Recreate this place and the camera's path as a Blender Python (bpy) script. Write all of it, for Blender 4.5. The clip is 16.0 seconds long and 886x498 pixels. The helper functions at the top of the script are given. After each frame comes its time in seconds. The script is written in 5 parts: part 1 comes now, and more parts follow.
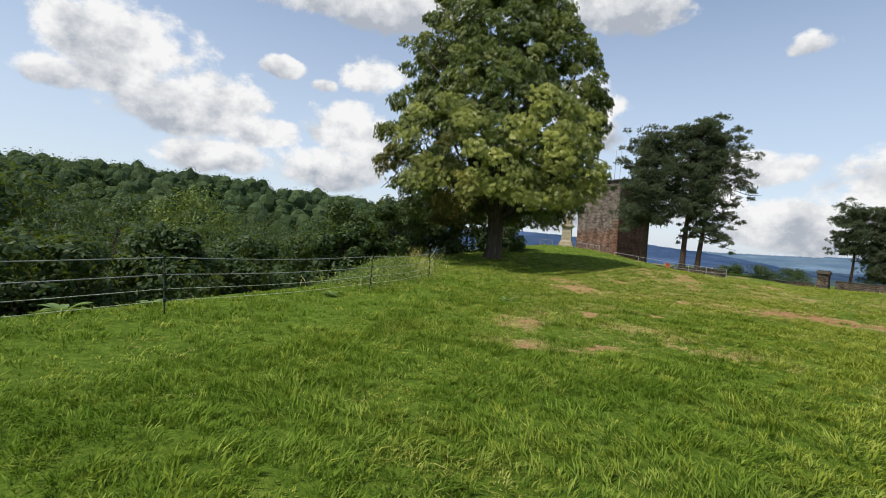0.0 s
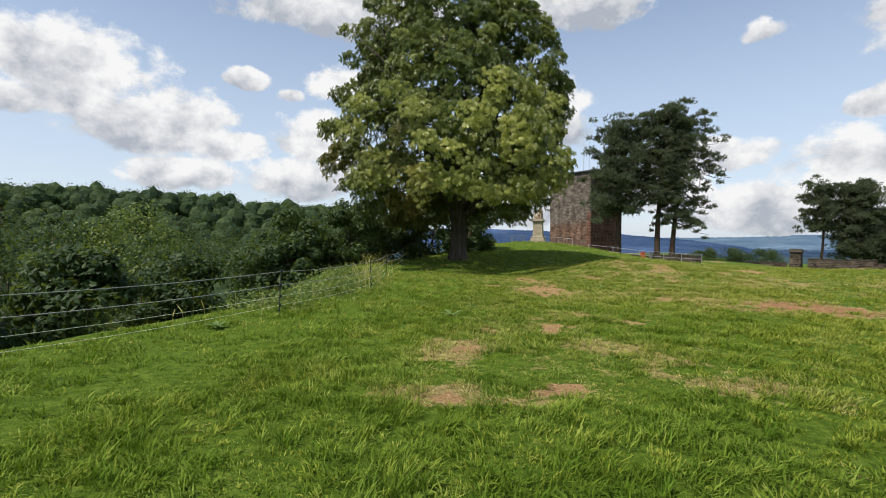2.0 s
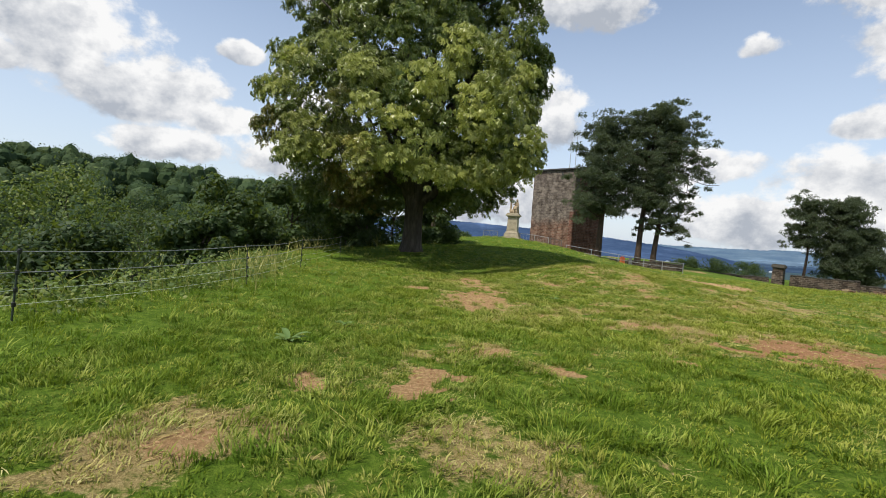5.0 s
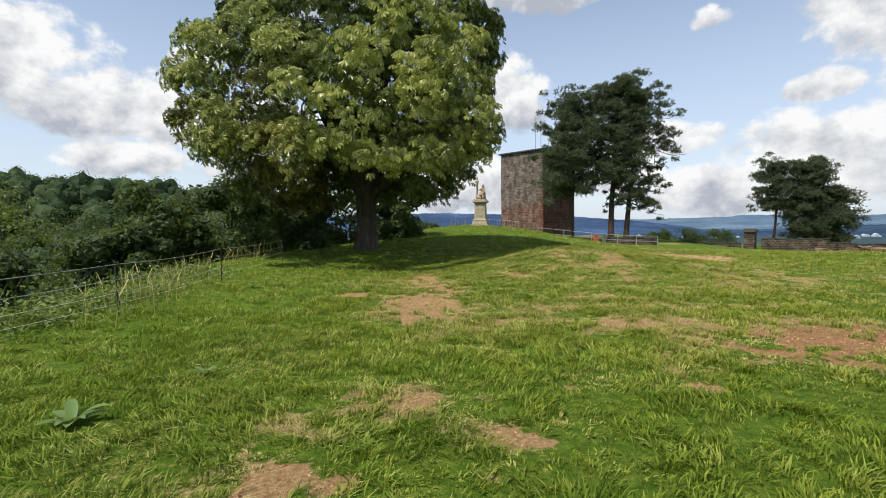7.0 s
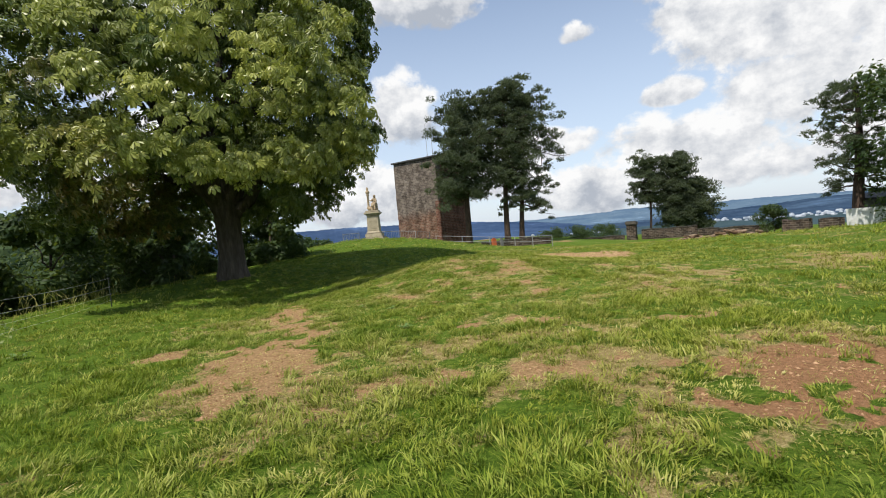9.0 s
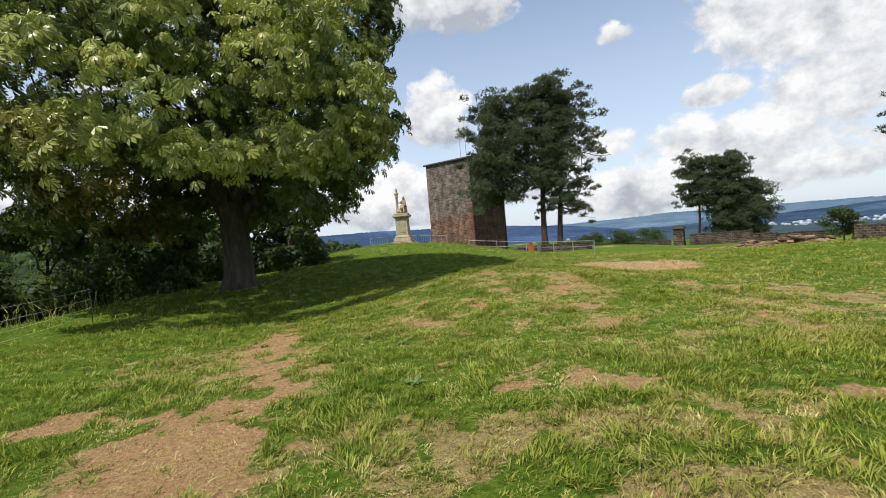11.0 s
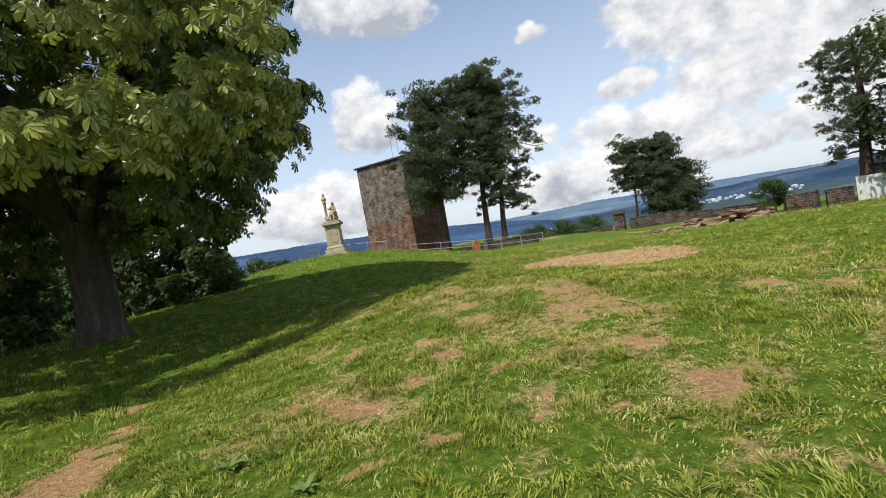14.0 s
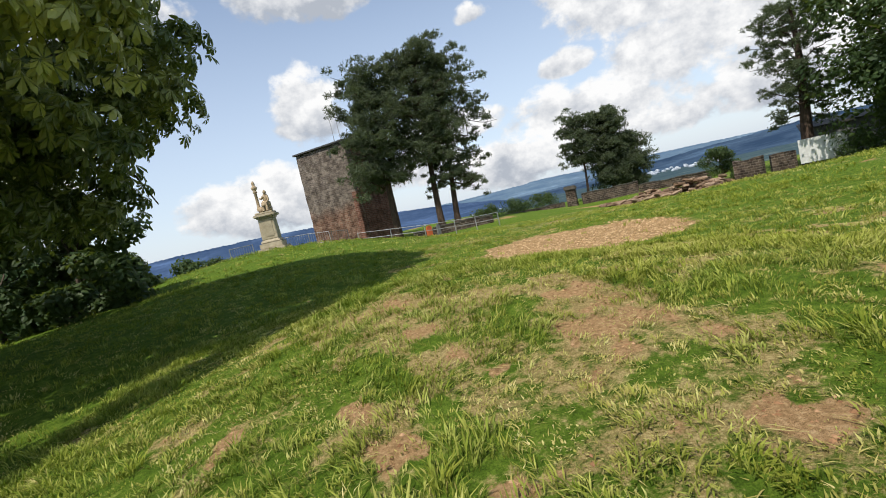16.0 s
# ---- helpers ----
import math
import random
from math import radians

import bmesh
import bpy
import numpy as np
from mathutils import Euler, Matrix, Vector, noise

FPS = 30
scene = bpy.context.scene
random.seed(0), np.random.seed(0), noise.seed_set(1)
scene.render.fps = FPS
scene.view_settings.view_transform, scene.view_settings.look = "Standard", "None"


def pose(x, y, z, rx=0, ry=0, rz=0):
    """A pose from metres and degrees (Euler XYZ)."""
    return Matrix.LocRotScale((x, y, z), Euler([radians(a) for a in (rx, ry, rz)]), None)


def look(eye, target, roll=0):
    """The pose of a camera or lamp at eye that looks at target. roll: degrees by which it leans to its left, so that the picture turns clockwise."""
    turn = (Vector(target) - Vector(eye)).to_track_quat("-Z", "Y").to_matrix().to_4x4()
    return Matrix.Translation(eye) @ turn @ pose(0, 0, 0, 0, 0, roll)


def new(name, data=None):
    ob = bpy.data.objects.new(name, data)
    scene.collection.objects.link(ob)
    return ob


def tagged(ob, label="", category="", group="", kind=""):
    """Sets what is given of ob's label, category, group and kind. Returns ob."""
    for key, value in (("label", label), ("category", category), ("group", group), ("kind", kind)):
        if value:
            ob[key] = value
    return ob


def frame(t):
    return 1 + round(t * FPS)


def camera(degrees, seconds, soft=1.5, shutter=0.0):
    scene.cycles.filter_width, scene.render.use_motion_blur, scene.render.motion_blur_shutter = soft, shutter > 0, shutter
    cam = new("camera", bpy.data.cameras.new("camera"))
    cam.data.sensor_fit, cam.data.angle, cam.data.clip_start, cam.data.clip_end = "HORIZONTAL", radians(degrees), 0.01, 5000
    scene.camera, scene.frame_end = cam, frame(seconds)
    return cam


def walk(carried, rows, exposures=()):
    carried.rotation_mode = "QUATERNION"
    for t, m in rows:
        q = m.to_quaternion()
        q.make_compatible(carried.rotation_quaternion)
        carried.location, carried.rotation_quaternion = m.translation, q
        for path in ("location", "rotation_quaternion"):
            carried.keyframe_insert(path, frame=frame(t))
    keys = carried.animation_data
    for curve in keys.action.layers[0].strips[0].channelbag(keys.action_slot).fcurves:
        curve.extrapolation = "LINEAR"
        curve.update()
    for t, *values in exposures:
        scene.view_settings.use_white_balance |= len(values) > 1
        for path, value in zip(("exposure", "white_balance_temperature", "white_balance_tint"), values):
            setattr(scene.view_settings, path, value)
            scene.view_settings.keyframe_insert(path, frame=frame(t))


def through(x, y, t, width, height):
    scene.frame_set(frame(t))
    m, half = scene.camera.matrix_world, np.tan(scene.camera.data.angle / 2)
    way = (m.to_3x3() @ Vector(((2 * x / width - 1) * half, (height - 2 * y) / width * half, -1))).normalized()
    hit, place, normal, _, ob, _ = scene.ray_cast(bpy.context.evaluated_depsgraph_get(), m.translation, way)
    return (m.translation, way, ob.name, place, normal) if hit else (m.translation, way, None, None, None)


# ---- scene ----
cam = camera(85.3, 16.0, 1.0)
METRES, EYE, TILT, LEAN, TURN = 20.5, 1.5, 0.0, 0.0, 0.0
ROWS = [
    (0.0, 0.0, 0.0, 0.0, 0.11, -1.52, -4.01),
    (0.5, 0.0128, 0.0276, 0.0003, 0.39, -2.05, -5.3),
    (1.0, 0.0227, 0.0566, 0.0005, 0.93, -5.06, -4.4),
    (1.5, 0.0371, 0.0853, 0.0007, 0.8, -2.59, -0.99),
    (2.0, 0.0513, 0.1133, 0.0011, -2.57, -1.12, -0.25),
    (2.5, 0.0678, 0.1405, 0.0018, -6.36, -4.81, -1.39),
    (3.0, 0.0855, 0.1667, 0.0021, -6.44, -5.08, -2.42),
    (3.5, 0.1043, 0.1947, 0.003, -6.42, -2.09, -2.63),
    (6.0, 0.171, 0.3302, -0.001, -1.8, -2.38, -4.55),
    (6.5, 0.183, 0.3561, -0.0011, 0.64, -3.36, -2.39),
    (7.0, 0.1954, 0.383, -0.001, -7.18, -2.94, 0.63),
    (7.5, 0.2073, 0.4103, -0.002, -9.96, 0.04, 1.67),
    (8.0, 0.2209, 0.4391, -0.002, -9.39, -0.14, 7.12),
    (8.5, 0.2377, 0.4675, -0.0023, -17.74, -2.39, 7.79),
    (9.0, 0.2487, 0.4961, -0.0007, -18.87, -2.19, 5.08),
    (9.5, 0.2607, 0.5214, 0.0017, -18.31, -1.8, 7.18),
    (10.0, 0.2729, 0.5522, 0.0019, -16.02, -1.25, 5.94),
    (12.5, 0.3137, 0.7022, 0.0004, -14.53, -2.05, 4.47),
    (13.0, 0.3224, 0.7305, 0.0009, -19.33, -2.33, 6.17),
    (13.5, 0.3326, 0.7622, 0.0014, -19.42, 0.6, 7.92),
    (14.0, 0.3422, 0.7926, 0.0018, -22.12, -1.94, 9.91),
    (14.5, 0.3572, 0.8235, 0.0019, -22.39, -1.11, 9.37),
    (15.0, 0.3703, 0.8535, 0.0019, -25.51, -1.82, 11.2),
    (15.5, 0.3848, 0.8817, 0.0005, -28.14, -1.34, 9.08),
    (16.0, 0.397, 0.9119, -0.0014, -28.1, -4.94, 13.03),
]
walk(cam, [(t, pose(0, 0, EYE, TILT, LEAN, TURN) @ pose(METRES * x, METRES * y, METRES * z, 90 + pitch, roll, yaw)) for t, x, y, z, yaw, pitch, roll in ROWS], [(0.0, 0.0), (6.0, 0.06), (12.5, 0.1), (16.0, 0.1)])

# ---- world, sun ----
SUN_EL, SUN_FROM = 58.0, (-0.80, -0.60)
sun_az = math.atan2(SUN_FROM[0], SUN_FROM[1])

# clouds: azimuth, elevation, half width, half height in degrees
CLOUDS = [
    (-34, 15.5, 8.5, 5.5), (-28, 11.5, 8.5, 4.5), (-40, 12.4, 3.6, 1.8), (-19.6, 16.9, 2.6, 1.3),
    (-9.6, 17, 4.6, 2.6), (-20.8, 9.8, 4.4, 2.1), (-11.5, 11.0, 6.0, 4.6), (-14, 6.8, 9.0, 3.0),
    (-26, 6.6, 7.0, 2.2), (-8, 25, 15, 3.6), (19, 26, 10, 4.2), (36.2, 20, 2.6, 1.4),
    (16, 14, 4.6, 5.0), (9, 4.6, 11, 4.2), (54, 17.5, 11, 6.5), (58, 10, 11, 5.0),
    (46, 6.4, 10, 4.2), (38, 3.2, 11, 3.4), (27, 5, 6, 3.2), (45.5, 12.2, 3.4, 1.8), (-14.9, 15.7, 1.8, 1.0),
    (51, 25, 13, 5.5), (64, 15, 14, 8), (70, 6, 16, 5), (31, 8.5, 7, 2.4), (48, 3.6, 14, 2.6),
]
world = bpy.data.worlds.new("world")
scene.world = world
world.use_nodes = True
wt = world.node_tree
wt.nodes.clear()


def wnode(kind, **kw):
    n = wt.nodes.new(kind)
    for k, v in kw.items():
        setattr(n, k, v)
    return n


def wmath(op, a, b=None, c=None, clamp=False):
    n = wt.nodes.new("ShaderNodeMath")
    n.operation, n.use_clamp = op, clamp
    for i, v in enumerate((a, b, c)):
        if v is None:
            continue
        if isinstance(v, (int, float)):
            n.inputs[i].default_value = v
        else:
            wt.links.new(v, n.inputs[i])
    return n.outputs[0]


def build_world():
    sky = wnode("ShaderNodeTexSky", sky_type="NISHITA", sun_disc=False)
    sky.sun_elevation, sky.sun_rotation = radians(SUN_EL), sun_az
    sky.altitude, sky.dust_density = 300, 1.2
    co = wnode("ShaderNodeTexCoord")
    sep = wnode("ShaderNodeSeparateXYZ")
    wt.links.new(co.outputs["Generated"], sep.inputs[0])
    x, y, z = sep.outputs
    az = wmath("MULTIPLY", wmath("ARCTAN2", x, y), 57.2958)
    el = wmath("MULTIPLY", wmath("ARCSINE", z), 57.2958)

    def fbm(scale, detail, rough=0.55, stretch=1.0):
        mp = wnode("ShaderNodeMapping")
        mp.inputs["Scale"].default_value = (1, 1, stretch)
        wt.links.new(co.outputs["Generated"], mp.inputs[0])
        n = wnode("ShaderNodeTexNoise")
        n.inputs["Scale"].default_value, n.inputs["Detail"].default_value = scale, detail
        n.inputs["Roughness"].default_value = rough
        wt.links.new(mp.outputs[0], n.inputs["Vector"])
        return n.outputs["Fac"]
    n1, n2, n3 = fbm(7, 8, 0.55, 1.6), fbm(21, 7, 0.6, 1.2), fbm(3.0, 6, 0.55, 2.5)
    best, hgt, wsum = None, None, None
    for a, e, w, h in CLOUDS:
        dx = wmath("DIVIDE", wmath("SUBTRACT", az, a), w)
        dy = wmath("DIVIDE", wmath("SUBTRACT", el, e), h)
        dy2 = wmath("MULTIPLY", dy, wmath("ADD", 1.0, wmath("MULTIPLY", wmath("LESS_THAN", dy, 0.0), 0.25)))
        v = wmath("SUBTRACT", 1.0, wmath("ADD", wmath("MULTIPLY", dx, dx), wmath("MULTIPLY", dy2, dy2)))
        v = wmath("MAXIMUM", v, -1.5)
        w2 = wmath("POWER", wmath("MAXIMUM", wmath("ADD", v, 1.0), 0.001), 3.0)
        part_h = wmath("MULTIPLY", w2, dy)
        best = v if best is None else wmath("SMOOTH_MAX", best, v, 0.25)
        hgt, wsum = (part_h, w2) if hgt is None else (wmath("ADD", hgt, part_h), wmath("ADD", wsum, w2))
    hgt = wmath("DIVIDE", hgt, wsum)
    # clouds over the rest of the sky
    rest = wmath("MULTIPLY", wmath("SUBTRACT", n3, 0.56), 9.0)
    away = wmath("MAXIMUM", wmath("GREATER_THAN", wmath("ABSOLUTE", wmath("SUBTRACT", az, 10.0)), 56.0), wmath("GREATER_THAN", el, 29.0))
    best = wmath("MAXIMUM", best, wmath("SUBTRACT", wmath("MULTIPLY", rest, away), wmath("MULTIPLY", wmath("SUBTRACT", 1.0, away), 1.5)))
    d = wmath("ADD", best, wmath("ADD", wmath("MULTIPLY", wmath("SUBTRACT", n1, 0.5), 2.6), wmath("MULTIPLY", wmath("SUBTRACT", n2, 0.5), 1.5)))
    mr = wnode("ShaderNodeMapRange", interpolation_type="SMOOTHSTEP")
    mr.inputs["From Min"].default_value, mr.inputs["From Max"].default_value = 0.0, 0.5
    wt.links.new(d, mr.inputs["Value"])
    mask = mr.outputs[0]
    # bright tops, grey bases
    lit = wmath("ADD", wmath("MULTIPLY", hgt, 0.45), wmath("ADD", wmath("MULTIPLY", wmath("SUBTRACT", n2, 0.5), 1.6), wmath("MULTIPLY", wmath("SUBTRACT", n1, 0.5), -1.2)))
    ramp = wnode("ShaderNodeValToRGB")
    ramp.color_ramp.elements[0].position, ramp.color_ramp.elements[0].color = 0.05, (0.47, 0.51, 0.58, 1)
    ramp.color_ramp.elements[1].position, ramp.color_ramp.elements[1].color = 0.72, (1.0, 1.0, 1.0, 1)
    wt.links.new(wmath("ADD", lit, 0.5), ramp.inputs[0])
    cs = wnode("ShaderNodeVectorMath", operation="SCALE")
    cs.inputs["Scale"].default_value = CLOUD
    wt.links.new(ramp.outputs[0], cs.inputs[0])
    ss = wnode("ShaderNodeVectorMath", operation="SCALE")
    ss.inputs["Scale"].default_value = SKY
    wt.links.new(sky.outputs[0], ss.inputs[0])
    # thin white veil towards the horizon
    veil = wnode("ShaderNodeMapRange", interpolation_type="SMOOTHSTEP")
    for k, v in (("From Min", 42.0), ("From Max", -4.0), ("To Max", 0.72)):
        veil.inputs[k].default_value = v
    wt.links.new(el, veil.inputs["Value"])
    vmix = wnode("ShaderNodeMix", data_type="RGBA")
    wt.links.new(veil.outputs[0], vmix.inputs["Factor"])
    wt.links.new(ss.outputs[0], vmix.inputs[6])
    vmix.inputs[7].default_value = (0.76 * CLOUD, 0.86 * CLOUD, 1.0 * CLOUD, 1)
    mix = wnode("ShaderNodeMix", data_type="RGBA")
    wt.links.new(mask, mix.inputs["Factor"])
    wt.links.new(vmix.outputs[2], mix.inputs[6])
    wt.links.new(cs.outputs[0], mix.inputs[7])
    bg, out = wnode("ShaderNodeBackground"), wnode("ShaderNodeOutputWorld")
    wt.links.new(mix.outputs[2], bg.inputs[0])
    wt.links.new(bg.outputs[0], out.inputs[0])


SKY, CLOUD = 0.15, 0.92
build_world()
sun = new("sun", bpy.data.lights.new("sun", "SUN"))
sun.data.energy, sun.data.angle, sun.data.color = 5.0, radians(0.55), (1.0, 0.94, 0.84)
se, ce = math.sin(radians(SUN_EL)), math.cos(radians(SUN_EL))
sun.matrix_world = look((SUN_FROM[0] * ce * 50, SUN_FROM[1] * ce * 50, se * 50), (0, 0, 0))


# ---- materials ----
def material(name, build):
    m = bpy.data.materials.new(name)
    m.use_nodes = True
    nt = m.node_tree
    nt.nodes.clear()
    out = nt.nodes.new("ShaderNodeOutputMaterial")
    nt.links.new(build(Nodes(nt)), out.inputs["Surface"])
    return m


class Nodes:
    """Short names for shader nodes."""

    def __init__(self, nt):
        self.nt = nt

    def put(self, sock, v):
        if isinstance(v, bpy.types.NodeSocket):
            self.nt.links.new(v, sock)
        elif v is not None:
            sock.default_value = (*v, 1) if isinstance(v, tuple) and len(v) == 3 and sock.type == "RGBA" else v

    def coord(self, kind="Object", scale=(1, 1, 1)):
        c = self.nt.nodes.new("ShaderNodeTexCoord")
        mp = self.nt.nodes.new("ShaderNodeMapping")
        mp.inputs["Scale"].default_value = scale
        self.nt.links.new(c.outputs[kind], mp.inputs[0])
        return mp.outputs[0]

    def noise(self, scale, detail=5, rough=0.55, vec=None):
        n = self.nt.nodes.new("ShaderNodeTexNoise")
        self.put(n.inputs["Scale"], scale), self.put(n.inputs["Detail"], detail), self.put(n.inputs["Roughness"], rough)
        self.nt.links.new(vec or self.coord(), n.inputs["Vector"])
        return n.outputs["Fac"]

    def voronoi(self, scale, vec=None, out="Distance", feature="F1"):
        n = self.nt.nodes.new("ShaderNodeTexVoronoi")
        n.feature = feature
        self.put(n.inputs["Scale"], scale)
        self.nt.links.new(vec or self.coord(), n.inputs["Vector"])
        return n.outputs[out]

    def attr(self, name):
        n = self.nt.nodes.new("ShaderNodeAttribute")
        n.attribute_name = name
        return n.outputs["Fac"]

    def island(self):
        return self.nt.nodes.new("ShaderNodeNewGeometry").outputs["Random Per Island"]

    def random(self):
        return self.nt.nodes.new("ShaderNodeObjectInfo").outputs["Random"]

    def ramp(self, fac, *stops):
        n = self.nt.nodes.new("ShaderNodeValToRGB")
        el = n.color_ramp.elements
        while len(el) < len(stops):
            el.new(0.5)
        for e, (p, c) in zip(el, stops):
            e.position, e.color = p, (*c, 1)
        self.put(n.inputs[0], fac)
        return n.outputs[0]

    def mix(self, f, a, b, mode="MIX"):
        n = self.nt.nodes.new("ShaderNodeMix")
        n.data_type, n.blend_type = "RGBA", mode
        self.put(n.inputs["Factor"], f), self.put(n.inputs[6], a), self.put(n.inputs[7], b)
        return n.outputs[2]

    def math(self, op, a, b=0.0, clamp=False):
        n = self.nt.nodes.new("ShaderNodeMath")
        n.operation, n.use_clamp = op, clamp
        self.put(n.inputs[0], a), self.put(n.inputs[1], b)
        return n.outputs[0]

    def bump(self, h, strength=0.5, dist=0.02):
        n = self.nt.nodes.new("ShaderNodeBump")
        n.inputs["Strength"].default_value, n.inputs["Distance"].default_value = strength, dist
        self.put(n.inputs["Height"], h)
        return n.outputs[0]

    def bsdf(self, color, rough=0.8, metal=0.0, normal=None, spec=0.5):
        n = self.nt.nodes.new("ShaderNodeBsdfPrincipled")
        self.put(n.inputs["Base Color"], color), self.put(n.inputs["Roughness"], rough), self.put(n.inputs["Metallic"], metal)
        self.put(n.inputs["Specular IOR Level"], spec)
        if normal is not None:
            self.put(n.inputs["Normal"], normal)
        return n.outputs[0]

    def leaf(self, color, through, rough=0.5, share=0.35, spec=0.4):
        t = self.nt.nodes.new("ShaderNodeBsdfTranslucent")
        self.put(t.inputs[0], through)
        m = self.nt.nodes.new("ShaderNodeMixShader")
        m.inputs[0].default_value = share
        self.nt.links.new(self.bsdf(color, rough, spec=spec), m.inputs[1])
        self.nt.links.new(t.outputs[0], m.inputs[2])
        return m.outputs[0]


def ground_shader(s):
    # grass sward, straw and bare reddish soil; far off a blue-green tint painted for haze
    def step(v, lo, hi):
        n = s.nt.nodes.new("ShaderNodeMapRange")
        n.interpolation_type = "SMOOTHSTEP"
        s.put(n.inputs["From Min"], lo), s.put(n.inputs["From Max"], hi), s.put(n.inputs["Value"], v)
        return n.outputs[0]

    def ragged(v, amount, lo, hi):
        return step(s.math("ADD", v, s.math("MULTIPLY", s.math("SUBTRACT", tuft, 0.5), amount)), lo, hi)
    fine, tuft, mid = s.noise(70, 5, 0.75), s.noise(9, 7, 0.78), s.noise(2.2, 5, 0.6)
    green = s.ramp(tuft, (0.30, (0.022, 0.045, 0.005)), (0.47, (0.07, 0.125, 0.012)), (0.58, (0.13, 0.19, 0.024)), (0.72, (0.24, 0.26, 0.06)))
    green = s.mix(s.math("MULTIPLY", mid, 0.35), green, (0.10, 0.16, 0.018))
    green = s.mix(s.math("MULTIPLY", step(fine, 0.52, 0.38), 0.5), green, (0.02, 0.038, 0.006))
    straw = s.ramp(s.math("ADD", s.math("MULTIPLY", fine, 0.6), s.math("MULTIPLY", tuft, 0.4)), (0.33, (0.07, 0.058, 0.02)), (0.5, (0.27, 0.205, 0.085)), (0.66, (0.50, 0.42, 0.20)))
    soil = s.ramp(s.noise(25, 7, 0.75), (0.25, (0.12, 0.07, 0.032)), (0.5, (0.31, 0.195, 0.093)), (0.75, (0.50, 0.36, 0.20)))
    soil = s.mix(s.math("MULTIPLY", s.attr("red"), 0.7), soil, s.ramp(s.noise(18, 6, 0.7), (0.3, (0.15, 0.07, 0.035)), (0.7, (0.36, 0.18, 0.095))))
    col = s.mix(ragged(s.attr("dry"), 2.0, 0.35, 0.75), green, straw)
    col = s.mix(ragged(s.attr("bare"), 1.3, 0.3, 0.62), col, soil)
    gravel = s.ramp(s.voronoi(28, out="Color"), (0.2, (0.18, 0.11, 0.05)), (0.8, (0.38, 0.26, 0.13)))
    col = s.mix(s.attr("gravel"), col, gravel)
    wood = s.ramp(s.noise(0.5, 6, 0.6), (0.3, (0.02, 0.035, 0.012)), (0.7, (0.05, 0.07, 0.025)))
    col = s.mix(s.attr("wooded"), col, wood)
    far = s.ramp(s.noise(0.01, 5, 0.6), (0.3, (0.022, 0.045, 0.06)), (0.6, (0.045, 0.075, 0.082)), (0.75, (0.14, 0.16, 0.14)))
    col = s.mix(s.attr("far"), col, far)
    return s.bsdf(col, 0.95, normal=s.bump(s.noise(45, 6, 0.75), 0.8, 0.04), spec=0.05)


GROUND = material("meadow_ground", ground_shader)


def blade_shader(s):
    r = s.math("ADD", s.math("MULTIPLY", s.island(), 0.25), s.math("MULTIPLY", s.attr("shade"), 0.75))
    tone = s.attr("tone")
    cool = s.ramp(r, (0.0, (0.03, 0.075, 0.004)), (0.5, (0.108, 0.185, 0.018)), (1.0, (0.225, 0.305, 0.048)))
    warm = s.ramp(r, (0.0, (0.10, 0.145, 0.01)), (0.5, (0.23, 0.265, 0.03)), (1.0, (0.40, 0.42, 0.09)))
    straw = s.ramp(r, (0.0, (0.20, 0.155, 0.045)), (0.6, (0.50, 0.42, 0.16)), (1.0, (0.74, 0.65, 0.34)))
    col = s.mix(s.attr("dry"), s.mix(tone, cool, warm), straw)
    return s.leaf(col, s.mix(0.5, col, (0.20, 0.32, 0.01)), 0.65, 0.3, 0.08)


BLADE = material("grass_blade", blade_shader)


def leaf_material(name, dark, mid, light, brown=None, rough=0.45, share=0.3, spec=0.5):
    def build(s):
        col = s.ramp(s.island(), (0.0, dark), (0.5, mid), (1.0, light))
        if brown:
            col = s.mix(s.attr("dry"), col, s.ramp(s.island(), (0.0, (0.17, 0.075, 0.025)), (1.0, (0.32, 0.17, 0.06))))
            # pale lightens the leaf colour to imitate sun on the outer boughs
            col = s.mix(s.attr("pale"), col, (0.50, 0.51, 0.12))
        return s.leaf(col, s.mix(0.5, col, (0.26, 0.34, 0.03)), rough, share, spec)
    return material(name, build)


CHESTNUT_LEAF = leaf_material("chestnut_leaf", (0.055, 0.088, 0.019), (0.10, 0.14, 0.032), (0.185, 0.215, 0.055), brown=True, rough=0.36, share=0.34)
PINE_NEEDLE = leaf_material("pine_needle", (0.04, 0.057, 0.034), (0.068, 0.09, 0.052), (0.105, 0.128, 0.072), rough=0.6, share=0.25, spec=0.25)
WOOD_LEAF = leaf_material("woodland_leaf", (0.018, 0.038, 0.011), (0.032, 0.06, 0.017), (0.058, 0.09, 0.028), rough=0.55, spec=0.25)
HILL_LEAF = leaf_material("hill_leaf", (0.022, 0.043, 0.018), (0.035, 0.062, 0.024), (0.06, 0.09, 0.035), rough=0.7, share=0.15, spec=0.1)
BRAMBLE_LEAF = leaf_material("bramble_leaf", (0.05, 0.09, 0.015), (0.10, 0.15, 0.025), (0.19, 0.22, 0.05), rough=0.5, spec=0.3)
WEED_LEAF = leaf_material("weed_leaf", (0.09, 0.16, 0.04), (0.13, 0.21, 0.06), (0.18, 0.26, 0.09), rough=0.5, spec=0.3)


